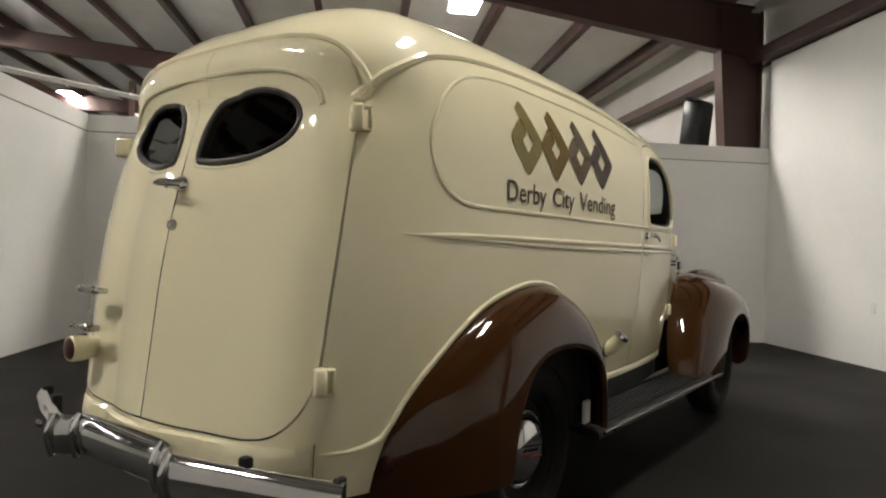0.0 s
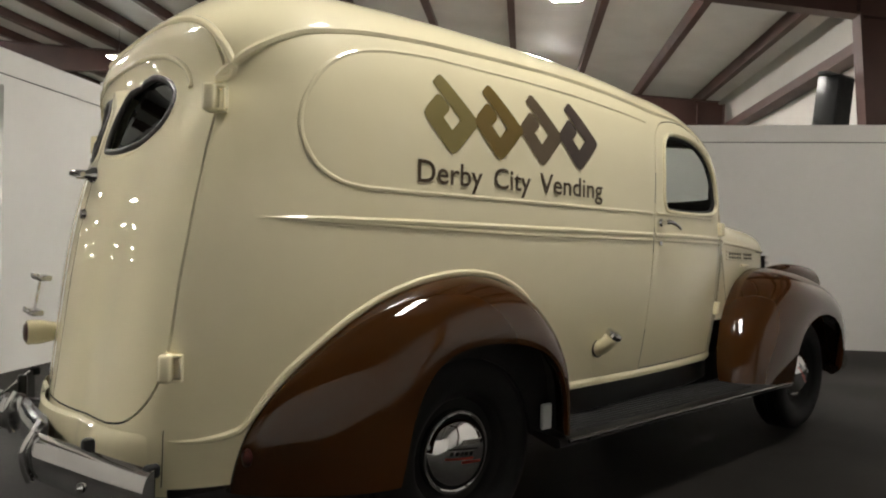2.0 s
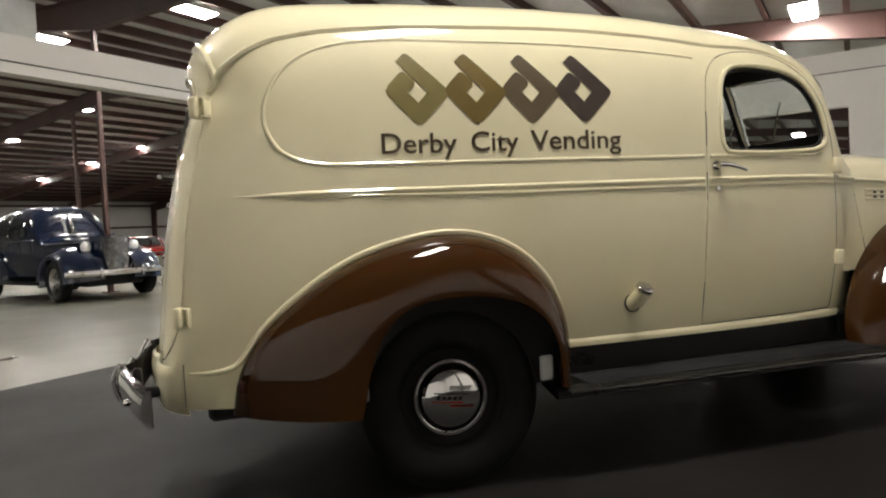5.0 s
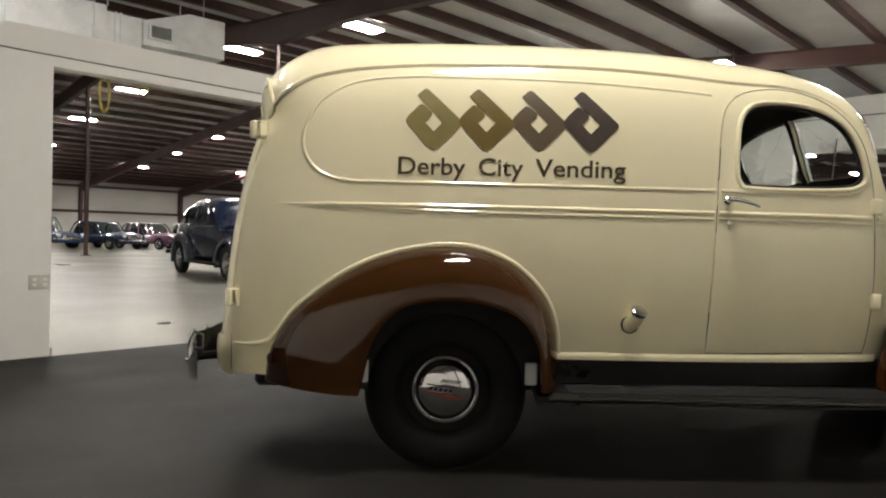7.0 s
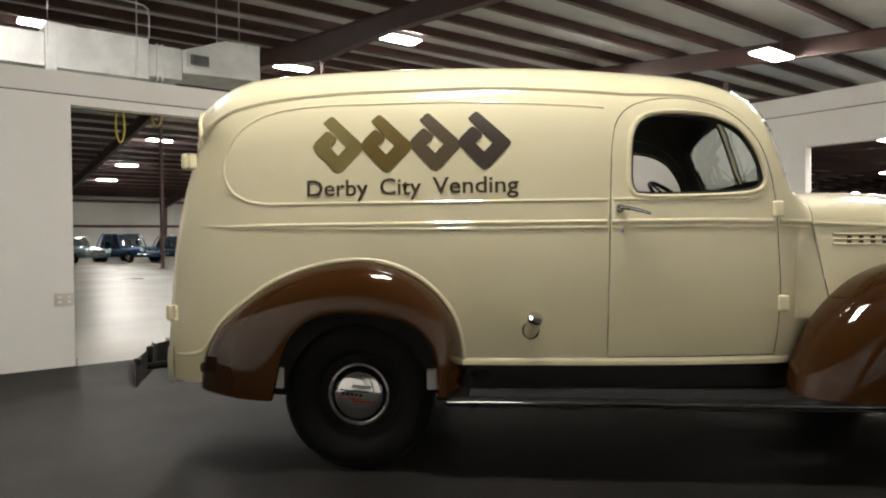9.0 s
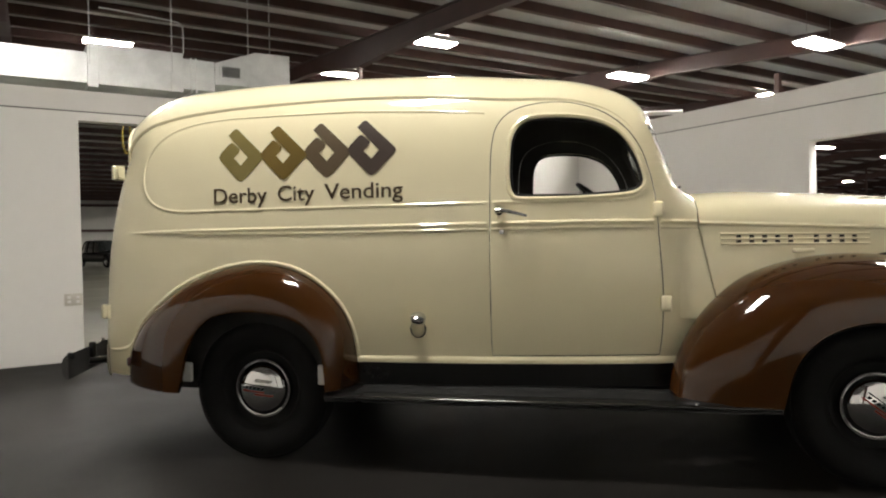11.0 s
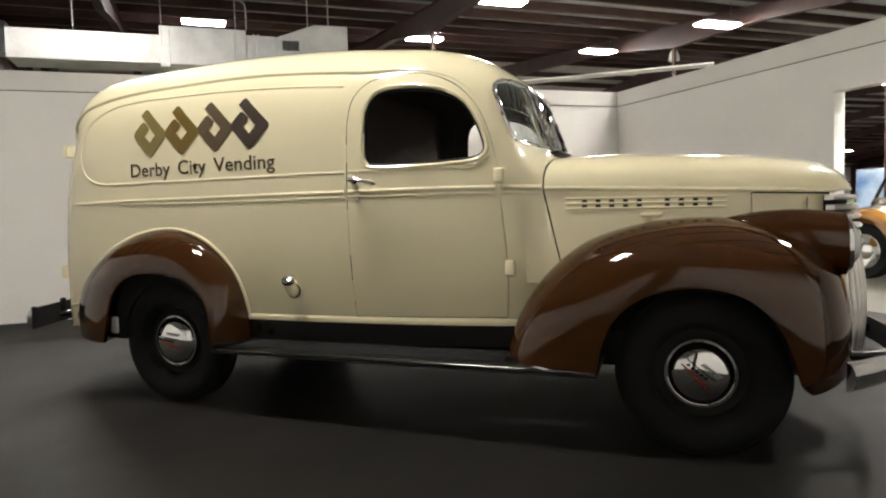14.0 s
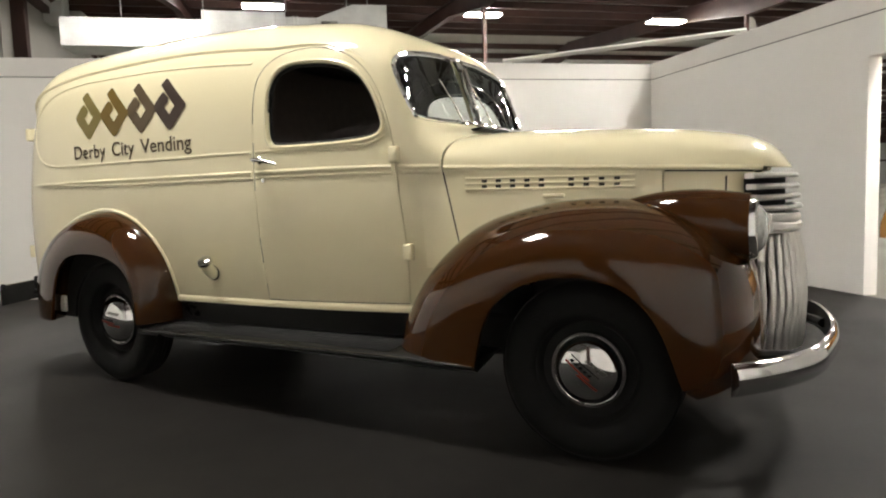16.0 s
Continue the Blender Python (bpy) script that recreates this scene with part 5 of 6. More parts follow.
rows = [[room(p, q, z) for p, z in ((P_D - 0.9, z0), (p1, z0), (p1, z1), (P_D - 0.9, z1))] for q, p1, z0, z1 in ((4.22, P_D, 3.98, 4.36), (3.50, P_D + 0.02, 4.0, 4.63), (2.84, P_D - 0.05, 4.02, 4.66))]
grid(rows, plen, close_v=True, cap0=True, cap1=True)
bmesh.ops.recalc_face_normals(plen, faces=plen.faces)
part("plenum", plen, GALV, duct, "", 10)
gr = part("grille", rbox(P_D, P_D + 0.05, 3.76, 4.15, 4.09, 4.33, 0.004), GALV, duct, "dark louvred supply grille")
part("grille_dark", rbox(P_D + 0.045, P_D + 0.06, 3.80, 4.11, 4.12, 4.30), MAT_BLACK, gr)
for k in range(5):
    part("slat", rbox(P_D + 0.056, P_D + 0.066, 3.80, 4.11, 4.135 + k * 0.036, 4.141 + k * 0.036), GALV, gr)
for p, q in ((P_D - 0.1, 7.6), (P_D + 0.03, 6.2), (P_D, 4.94), (P_D - 0.1, 3.6), (P_D - 0.1, 3.2)):
    part("hanger", tube([room(p, q, 4.1), room(p, q, roof_z(p) - 0.02)], 0.009, 6), LAMPBODY, duct)
conduit = smooth_path([room(P_D, 6.05, 5.05), room(P_D, 5.0, 5.0), room(P_D, 4.80, 4.96), room(P_D, 4.75, 4.85), room(P_D, 4.75, 4.46)], 4)
part("conduit", tube(conduit, 0.011, 6), LAMPBODY, duct, "thin bent steel conduit")

# posts under the ridge line
for i, q in enumerate(RAFTERS):
    pb = bmesh.new()
    rbox(-22.62, -22.48, q - 0.07, q + 0.07, 0, roof_z(-22.5) - 0.8, 0.01, pb)
    rbox(-22.7, -22.4, q - 0.15, q + 0.15, 0, 0.02, 0, pb)
    tagged(part("post", pb, STEEL_BROWN, None), "red-oxide square steel post under the roof", "post", "hall posts", "structure")

# slender posts under the rafters nearer the booth
for q in (RAFTERS[8], RAFTERS[9]):
    pb = bmesh.new()
    rbox(-8.36, -8.26, q - 0.05, q + 0.05, 0, roof_z(-8.3) - 0.9, 0.008, pb)
    rbox(-8.45, -8.17, q - 0.12, q + 0.12, 0, 0.02, 0, pb)
    tagged(part("post", pb, STEEL_BROWN, None), "slender red-oxide steel post under a roof rafter", "post", "hall posts", "structure")

# post with a pale pipe beyond the narrow doorway
pb = bmesh.new()
rbox(-2.64, -2.50, -9.39, -9.25, 0, roof_z(-2.57) - 0.8, 0.01, pb)
rbox(-2.72, -2.42, -9.47, -9.17, 0, 0.02, 0, pb)
tagged(part("post", pb, STEEL_BROWN, None), "red-oxide square steel post with a white pipe beside it", "post", "hall posts", "structure")
pp2 = bmesh.new()
tube([room(-2.44, -9.24, 2.4), room(-2.44, -9.24, 4.4)], 0.045, 10, pp2)
tube([room(-2.44, -9.24, 0), room(-2.44, -9.24, 2.42)], 0.075, 12, pp2)
tagged(part("drain_pipe", pp2, PLANK, None), "white drain pipe standing beside a brown steel post", "pipe")

# fittings on the gable wall
for p, z, w, h in ((-14.7, 6.35, 0.7, 0.9), (-12.6, 6.6, 0.6, 1.2), (-24.0, 7.6, 1.6, 1.3)):
    e = thing("electrical_box", "grey sheet-metal box fixed on the gable wall", "box", "gable boxes")
    part("case", rbox(p - w / 2, p + w / 2, Q_MID - 0.5, Q_MID - 0.005, z - h / 2, z + h / 2, 0.02), mat("grey_enamel", (0.16, 0.17, 0.17), 0.5) if p < -20 else GALV, e)
    part("cover", rbox(p - w / 2 + 0.06, p + w / 2 - 0.06, Q_MID - 0.53, Q_MID - 0.5, z - h / 2 + 0.06, z + h / 2 - 0.06, 0.01), GALV, e)
gd = bmesh.new()
for a, b in (((-9.0, 7.1), (-22.0, 5.0)), ((-24.5, 9.3), (-34.0, 5.4)), ((-16, 6.1), (-30, 6.15))):
    tube([room(a[0], Q_MID - 0.25, a[1]), room(b[0], Q_MID - 0.25, b[1])], 0.09, 4, gd)
for p in (-10.0, -19.0, -22.5, -31.0, -40.0):
    rbox(p - 0.12, p + 0.12, Q_MID - 0.3, Q_MID, 0, roof_z(p) - 0.25, 0, gd)
structure("trim_bracing", gd, STEEL_BROWN, "red-oxide posts and diagonal bracing on the gable wall")

# loudspeaker by the column
spk = thing("loudspeaker", "black loudspeaker bolted to a brown steel column", "loudspeaker")
sm = Matrix.Translation(room(8.2, -0.66, 3.08)) @ Matrix.Rotation(radians(-100), 4, "Z") @ Matrix.Rotation(radians(6), 4, "Y")
b = box(-0.15, 0.15, -0.17, 0.17, -0.36, 0.36, 0.03, 2)
b.transform(sm)
part("cabinet", b, BLACK, spk)
b = box(0.148, 0.16, -0.15, 0.15, -0.33, 0.33, 0.004, 1)
b.transform(sm)
part("front_grille", b, MAT_BLACK, spk)
for z in (-0.3, 0.36):
    b = box(-0.06, 0.06, -0.3, 0.05, z - 0.02, z + 0.02, 0.004, 1)
    b.transform(sm)
    part("bracket", b, BLACK, spk)

# white horn lamp under the far roof
horn = thing("ceiling_speaker", "small white ceiling loudspeaker hung under the roof", "loudspeaker")
b = lathe([(0.0, 0.0), (0.17, 0.0), (0.19, 0.04), (0.16, 0.20), (0.10, 0.34), (0.06, 0.37), (0.0, 0.38)], 24, "Z")
b.transform(Matrix.Translation(room(-10.3, -9.7, 5.75)))
part("body", b, PLANK, horn)
part("hanger", tube([room(-10.3, -9.7, 6.1), room(-10.3, -9.7, roof_z(-10.3) - 0.02)], 0.02, 6), DULL_CHROME, horn)

# looped yellow cords under the doorway head
CORD = mat("yellow_cord", (0.35, 0.27, 0.05), 0.8)
for q, dz in ((6.20, 0.34), (5.86, 0.15)):
    loop = [room(-0.2, q, 2.66), room(-0.2, q, 2.45)] + [room(-0.2, q + 0.04 * math.sin(a), 2.45 - dz * (1 - math.cos(a)) / 2) for a in xs(0.3, 2 * math.pi - 0.3, 16)]
    tagged(part("hanging_cord", tube(loop, 0.011, 6), CORD, None), "yellow cord loop hanging behind the doorway head", "cord", "hanging cords")

# display screen on a floor stand, seen from behind
ds = thing("display_stand", "black display screen on a floor stand, on concrete", "display stand")
ds.matrix_basis = pose(-0.86, 10.75, 0, 0, 0, 8)
part("screen", box(-0.40, 0.40, -0.06, 0.06, 0.62, 1.84, 0.06, 3), MAT_BLACK, ds)
part("mount", box(-0.14, 0.10, -0.10, -0.05, 1.10, 1.42, 0.01, 1), BLACK, ds)
part("pole", tube([(0.05, 0, 0.03), (0.05, 0, 0.66)], 0.05, 10), BLACK, ds)
part("foot", box(-0.45, 0.45, -0.10, 0.10, 0.005, 0.06, 0.02, 2), BLACK, ds)


# ---- cars ----
TYRE2 = RUBBER
CARGLASS = mat("car_glass", (0.02, 0.025, 0.025), 0.08, coat=1.0, noise_amt=0.2)


def car(name, label, paint, length, width, sills, belt, roof, cabin, group, top_paint=None, wheel_r=0.34, base=0.62, nose_drop=0.12, tail_drop=0.2, round_n=2.6, fenders=0.0, running=False, upright_grille=False):
    """A car, nose to +x: lower body, cabin, glass, wheels, bumpers, lamps."""
    e = thing(name, label, "car", group)
    L, W = length, width / 2
    rows = []
    for t in xs(0, 1, 26):
        x = -L / 2 + L * t
        end = abs(2 * t - 1)
        z_top = belt - (nose_drop if t > 0.5 else tail_drop) * max(0.0, (end - 0.35) / 0.65) ** 1.6
        w = W * (1 - 0.12 * max(0.0, (end - 0.6) / 0.4) ** 2)
        if end > 0.985:
            w, z_top = w * 0.93, z_top - 0.06
        half = []
        for i in range(11):
            a = math.pi / 2 * i / 10
            half.append((w * math.cos(a) ** (2 / round_n) if i < 10 else 0, sills + 0.28 + (z_top - sills - 0.28) * math.sin(a) ** (2 / round_n)))
        low = [(w * 0.90, sills), (w * 0.98, sills + 0.1)]
        half = low + half
        rows.append([(x, -y, z) for y, z in half] + [(x, y, z) for y, z in reversed(half[:-1])])
    b = grid(rows, cap0=True, cap1=True)
    bmesh.ops.recalc_face_normals(b, faces=b.faces)
    part("body", b, paint, e)
    c0, c1, r0, r1 = [-L / 2 + L * k for k in cabin]

    def cab(inset, lift, m, nm, z_lo, lab=""):
        rr = []
        for t in xs(0, 1, 14):
            zb = z_lo + (roof - lift - z_lo) * math.sin(t * math.pi / 2) ** 1.0
            xa = c0 + (r0 - c0) * t ** 0.8
            xb = c1 + (r1 - c1) * t ** 0.8
            wy = (W * 0.93 - inset) * (1 - 0.24 * t ** 1.6)
            ring = []
            for k in range(28):
                a = 2 * math.pi * k / 28
                sx, sy = math.cos(a), math.sin(a)
                ring.append(((xa + xb) / 2 + (xb - xa) / 2 * abs(sx) ** 0.5 * (1 if sx > 0 else -1) * (1 - inset * 0.2), wy * abs(sy) ** 0.5 * (1 if sy > 0 else -1), zb))
            rr.append(ring)
        bb = grid(rr, close_v=True, cap1=True)
        bmesh.ops.recalc_face_normals(bb, faces=bb.faces)
        return part(nm, bb, m, e, lab, 50)
    cab(0.0, 0.0, CARGLASS, "window_glass", belt - 0.12)
    # roof panel and pillars over the glass
    rr = []
    for t in xs(0.74, 1, 6):
        zb = belt - 0.12 + (roof + 0.012 - belt + 0.12) * math.sin(t * math.pi / 2)
        xa, xb = c0 + (r0 - c0) * t ** 0.8, c1 + (r1 - c1) * t ** 0.8
        wy = (W * 0.93 + 0.012) * (1 - 0.24 * t ** 1.6)
        rr.append([((xa + xb) / 2 + ((xb - xa) / 2 + 0.012) * abs(math.cos(a)) ** 0.5 * (1 if math.cos(a) > 0 else -1), wy * abs(math.sin(a)) ** 0.5 * (1 if math.sin(a) > 0 else -1), zb) for a in [2 * math.pi * k / 28 for k in range(28)]])
    bb = grid(rr, close_v=True, cap1=True)
    bmesh.ops.recalc_face_normals(bb, faces=bb.faces)
    part("roof", bb, top_paint or paint, e, "", 50)
    for fx in (0.04, 0.36, 0.68, 0.97):
        for s in (-1, 1):
            pts = []
            for t in xs(0, 1, 6):
                zb = belt - 0.12 + (roof - belt + 0.12) * math.sin(t * math.pi / 2)
                xa, xb = c0 + (r0 - c0) * t ** 0.8, c1 + (r1 - c1) * t ** 0.8
                ed = 0.93 if fx in (0.04, 0.97) else 1.0
                pts.append((xa + (xb - xa) * fx, s * (W * 0.93 + 0.004) * (1 - 0.24 * t ** 1.6) * ed, zb))
            part("pillar", tube(pts, 0.035, 6), top_paint or paint, e)
    for sx in (-1, 1):
        x = sx * base * L / 2 + 0.05
        for s in (-1, 1):
            ty = lathe([(wheel_r * 0.62, -0.07), (wheel_r * 0.75, -0.10), (wheel_r * 0.93, -0.09), (wheel_r, -0.06), (wheel_r, 0.06), (wheel_r * 0.93, 0.09), (wheel_r * 0.62, 0.07)], 32)
            ty.transform(Matrix.Translation((x, s * (W - 0.08), wheel_r)))
            wh = part("wheel", ty, TYRE2, e, "black tyre")
            ri = lathe([(0.0, -0.085), (wheel_r * 0.2, -0.08), (wheel_r * 0.3, -0.05), (wheel_r * 0.55, -0.06), (wheel_r * 0.63, -0.085), (wheel_r * 0.64, -0.02)], 28)
            ri.transform(Matrix.Translation((x, s * (W - 0.08), wheel_r)) @ Matrix.Diagonal((1, -s, 1, 1)))
            bmesh.ops.recalc_face_normals(ri, faces=ri.faces)
            part("rim", ri, CHROME, wh, "bright metal rim")
            if fenders:
                st = []
                for a in xs(-0.15, math.pi + 0.15, 10):
                    ca, sa = math.cos(a), math.sin(a)
                    R = wheel_r + 0.20
                    p0 = Vector((x + ca * R * 1.25, s * (W - 0.22 - fenders), wheel_r + sa * R))
                    p3 = Vector((x + ca * (wheel_r + 0.06), s * (W + 0.06), wheel_r + sa * (wheel_r + 0.07)))
                    st.append([bez(p0, p0 + Vector((0, s * 0.2, 0.02)), p3 + (p0 - p3) * 0.5 + Vector((0, s * 0.22, 0)), p3, k / 8) for k in range(9)])
                fb2 = grid(st)
                bmesh.ops.recalc_face_normals(fb2, faces=fb2.faces)
                part("fender", fb2, paint, e, "", 50)
            else:
                ar = []
                for a in xs(-0.1, math.pi + 0.1, 14):
                    ar.append([(x + math.cos(a) * (wheel_r + 0.05), s * y, wheel_r + math.sin(a) * (wheel_r + 0.05)) for y in (W - 0.2, W + 0.006)])
                part("wheel_arch", grid(ar), MAT_BLACK, e)
    for sx in (-1, 1):
        pts = [(sx * (L / 2 + 0.10 - 0.35 * (y / W) ** 4 * 0.5), y, sills + 0.18) for y in xs(-W * 1.0, W * 1.0, 14)]
        part("bumper", tube(pts, 0.055, 8), CHROME, e, "chrome bumper")
    for s in (-1, 1):
        hl = lathe([(0.0, 0.05), (0.05, 0.045), (0.085, 0.02), (0.10, 0.0), (0.09, -0.10), (0.0, -0.16)], 20, "X")
        hl.transform(Matrix.Translation((L / 2 - (0.28 if upright_grille else 0.0), s * W * (0.58 if upright_grille else 0.72), belt - nose_drop - (0.0 if upright_grille else 0.12))))
        part("headlight", hl, LENS, e, "round headlight")
    if upright_grille:
        gb = bmesh.new()
        rows = [[(L / 2 - 0.05 + 0.06 * (1 - (y / 0.3) ** 2) - 0.10 * k, y * (1 - 0.25 * (1 - k)), sills + 0.05 + (belt - nose_drop + 0.14 - sills) * k) for k in xs(0, 1, 8)] for y in xs(-0.3, 0.3, 10)]
        grid(rows, gb)
        g0 = part("grille", gb, DULL_CHROME, e, "tall upright chrome grille")
        for y in xs(-0.26, 0.26, 12):
            part("grille_bar", tube([(L / 2 - 0.035 + 0.06 * (1 - (y / 0.3) ** 2) - 0.10 * k, y * (1 - 0.25 * (1 - k)), sills + 0.06 + (belt - nose_drop + 0.12 - sills) * k) for k in xs(0, 1, 5)], 0.008, 5), CHROME, g0)
    else:
        gb = bmesh.new()
        rows = [[(L / 2 + 0.01 - 0.18 * (y / W) ** 4, y, z) for z in xs(sills + 0.24, belt - nose_drop - 0.1, 3)] for y in xs(-W * 0.6, W * 0.6, 8)]
        part("grille", grid(rows, gb), DULL_CHROME, e, "bright metal grille")
    if running:
        for s in (-1, 1):
            part("running_board", box(-0.75, 0.75, s * W - 0.13, s * W + 0.08, 0.30, 0.345, 0.015, 2), BLACK, e)
    return e


def paint(name, c, rough=0.22):
    return mat(name, c, rough, coat=0.8, noise_scale=3, noise_amt=0.1)


def old_sedan(name, label, colour, group):
    """A 1930s sedan; x forward from its front axle."""
    e = thing(name, label, "car", group)
    WB, R = 3.05, 0.355
    # cabin and tail
    top = spline_table([(-4.02, 0.72), (-3.96, 0.98), (-3.82, 1.24), (-3.6, 1.46), (-3.25, 1.64), (-2.8, 1.725), (-2.2, 1.755), (-1.7, 1.735), (-1.42, 1.68), (-1.26, 1.55), (-1.14, 1.32), (-1.05, 1.14), (-0.9, 1.11), (-0.4, 1.10), (0.2, 1.085), (0.40, 1.07), (0.46, 1.0)])
    wid = spline_table([(-4.02, 0.34), (-3.9, 0.52), (-3.6, 0.64), (-3.1, 0.72), (-2.4, 0.76), (-1.7, 0.75), (-1.2, 0.68), (-0.9, 0.60), (-0.4, 0.47), (0.1, 0.34), (0.40, 0.25), (0.46, 0.22)])

    def sect(x, grow_by=0.0):
        w, zt = table(x, wid) + grow_by, table(x, top) + grow_by
        zm = min(1.02, zt - 0.2)
        half = [(w * 0.93, 0.42), (w, 0.62)] + [(w * max(0.0, math.cos(a)) ** 0.62, zm + (zt - zm) * math.sin(a) ** 0.72) for a in xs(0, math.pi / 2, 12)]
        return [(x, -y, z) for y, z in half] + [(x, y, z) for y, z in reversed(half[:-1])]
    b = grid([sect(x) for x in xs(-4.02, -3.5, 8) + xs(-3.4, -1.5, 16) + xs(-1.44, -0.9, 12)], cap0=True, cap1=True)
    bmesh.ops.recalc_face_normals(b, faces=b.faces)
    part("body", b, colour, e, "rounded steel body with a humped trunk", 50)
    b = grid([sect(x) for x in xs(-0.895, 0.46, 20)], cap0=True, cap1=True)
    bmesh.ops.recalc_face_normals(b, faces=b.faces)
    hood_ = part("hood", b, colour, e, "long tapered hood", 50)
    for s in (-1, 1):
        part("hood_trim", tube([(x, s * (table(x, wid) + 0.004), 1.0) for x in xs(-0.85, 0.36, 10)], 0.012, 6), CHROME, hood_)

    def skin(x, z, s, out=0.006):
        w, zt = table(x, wid), table(x, top)
        zm = min(1.02, zt - 0.2)
        r = max(0.0, min(0.999, (z - zm) / (zt - zm)))
        a = math.asin(r ** (1 / 0.72))
        return Vector((x, s * (w * math.cos(a) ** 0.62 + out), z))
    # side windows with frames
    for s in (-1, 1):
        for o in ([(-1.40, 1.14), (-1.45, 1.34), (-1.56, 1.50), (-1.98, 1.52), (-1.98, 1.14)], [(-2.10, 1.14), (-2.10, 1.52), (-2.72, 1.51), (-2.72, 1.14)], [(-2.84, 1.16), (-2.84, 1.49), (-3.12, 1.43), (-3.28, 1.28), (-3.24, 1.16)]):
            rr = flat2([((a + o[(i + 1) % len(o)][0] * 0.12) / 1.12, (c2 + o[(i + 1) % len(o)][1] * 0.12) / 1.12) for i, (a, c2) in enumerate(o)], 3)
            cx, cz = sum(a for a, c2 in rr) / len(rr), sum(c2 for a, c2 in rr) / len(rr)
            b = grid([[skin(cx + (a - cx) * k, cz + (c2 - cz) * k, s) for a, c2 in rr] for k in (0.05, 0.35, 0.7, 1.0)], close_v=True, cap0=True)
            bmesh.ops.recalc_face_normals(b, faces=b.faces)
            wn = part("side_window", b, CARGLASS, e, "dark glass")
            part("window_frame", tube([skin(a, c2, s, 0.004) for a, c2 in rr], 0.014, 6, closed=True), colour, wn)
        for x in (-2.04, -2.16):
            part("door_handle", tube([skin(x, 1.03, s, 0.03), skin(x - 0.10 if x > -2.1 else x - 0.10, 1.03, s, 0.03)], 0.011, 6), CHROME, e, "chrome door handle")
        part("belt_line", tube([skin(x, 1.085, s, 0.003) for x in xs(-3.5, -1.06, 24)], 0.010, 6), CHROME, e)

    def glass_x(z, y):
        x = -0.95
        while table(x, top) < z + 0.10 * abs(y):
            x -= 0.005
        return x - 0.16 * abs(y)
    for s in (-1, 1):
        o = [(0.03, 1.17), (0.50, 1.17), (0.53, 1.30), (0.50, 1.46), (0.40, 1.54), (0.03, 1.58)]
        rr = flat2(o, 3)
        b = bmesh.new()
        b.faces.new([b.verts.new((glass_x(c2, a) + 0.02, s * a, c2)) for a, c2 in rr])
        wn = part("windscreen", b, CARGLASS, e, "divided windscreen", 0)
        part("window_frame", tube([(glass_x(c2, a) + 0.02, s * a, c2) for a, c2 in rr], 0.014, 6, closed=True), DULL_CHROME, wn)
    b = bmesh.new()
    b.faces.new([b.verts.new((glass_x(c2, a) + 0.035, -a, c2)) for a, c2 in ((0.10, 1.21), (0.45, 1.21), (0.45, 1.47), (0.10, 1.47))])
    bmesh.ops.solidify(b, geom=list(b.faces), thickness=0.004)
    part("paper_sign", b, PLANK, e, "white paper sheet on the windscreen")
    # tall grille
    def gx(y, z):
        return 0.60 - 0.07 * (z - 0.42) - 0.9 * y * y
    def gw(z):
        return 0.15 + 0.075 * math.sin(min(1.0, max(0.0, (z - 0.40) / 0.72)) * math.pi * 0.62)
    b = grid([[(gx(gw(z) * k, z) - 0.02, gw(z) * k, z) for k in xs(-1, 1, 10)] for z in xs(0.40, 1.08, 10)])
    g0 = part("grille", b, BLACK, e, "tall upright grille with fine bars")
    for k in xs(-0.92, 0.92, 15):
        part("grille_bar", tube([(gx(gw(z) * k, z), gw(z) * k, z) for z in xs(0.41, 1.07, 8)], 0.006, 5), DULL_CHROME, g0)
    shell_rows = [[(gx(gw(z), z) - dx, s2 * (gw(z) + dy), z) for dx, dy in ((0.0, 0.0), (0.0, 0.015), (0.25, 0.10))] for s2 in (1,) for z in xs(0.40, 1.10, 10)]
    for s in (-1, 1):
        b = grid([[(x, s * y, z) for x, y, z in row] for row in shell_rows])
        bmesh.ops.recalc_face_normals(b, faces=b.faces)
        part("grille_shell", b, colour, e)
    part("hood_ornament", tube([(0.30, 0, 1.09), (0.44, 0, 1.115), (0.53, 0, 1.14)], 0.014, 6), CHROME, hood_)
    # separate rounded fenders
    for x0, back in ((0.0, False), (-WB, True)):
        for s in (-1, 1):
            st = []
            for a in xs(-0.12, math.pi + 0.30, 16):
                ca, sa = math.cos(a), math.sin(a)
                reach = 1.30 if (ca > 0) != back else 1.75
                bx, bz = x0 + ca * (R + 0.20) * (1.15 if reach < 1.5 else 1.55), R + 0.06 + sa * (R + 0.16)
                by = max(0.26, min(0.70, table(bx, wid) - 0.03))
                p0 = Vector((bx, s * by, bz))
                p3 = Vector((x0 + ca * (R + 0.05) * (1.0 if reach < 1.5 else 1.25), s * 0.865, R + sa * (R + 0.03)))
                q1 = p0 + Vector((0, s * 0.22, 0.05 * sa))
                q2 = Vector(((p0.x + p3.x) / 2 + ca * 0.03, s * 0.90, (p0.z + p3.z) / 2 + sa * 0.03))
                row = [bez(p0, q1, q2, p3, k / 10) for k in range(11)]
                row += [p3 + Vector((-ca * 0.03, -s * 0.05, -sa * 0.03)), p3 + Vector((-ca * 0.05, -s * 0.16, -sa * 0.05))]
                st.append(row)
            b = grid(st)
            bmesh.ops.recalc_face_normals(b, faces=b.faces)
            part("fender", b, colour, e, "deep rounded fender", 50)
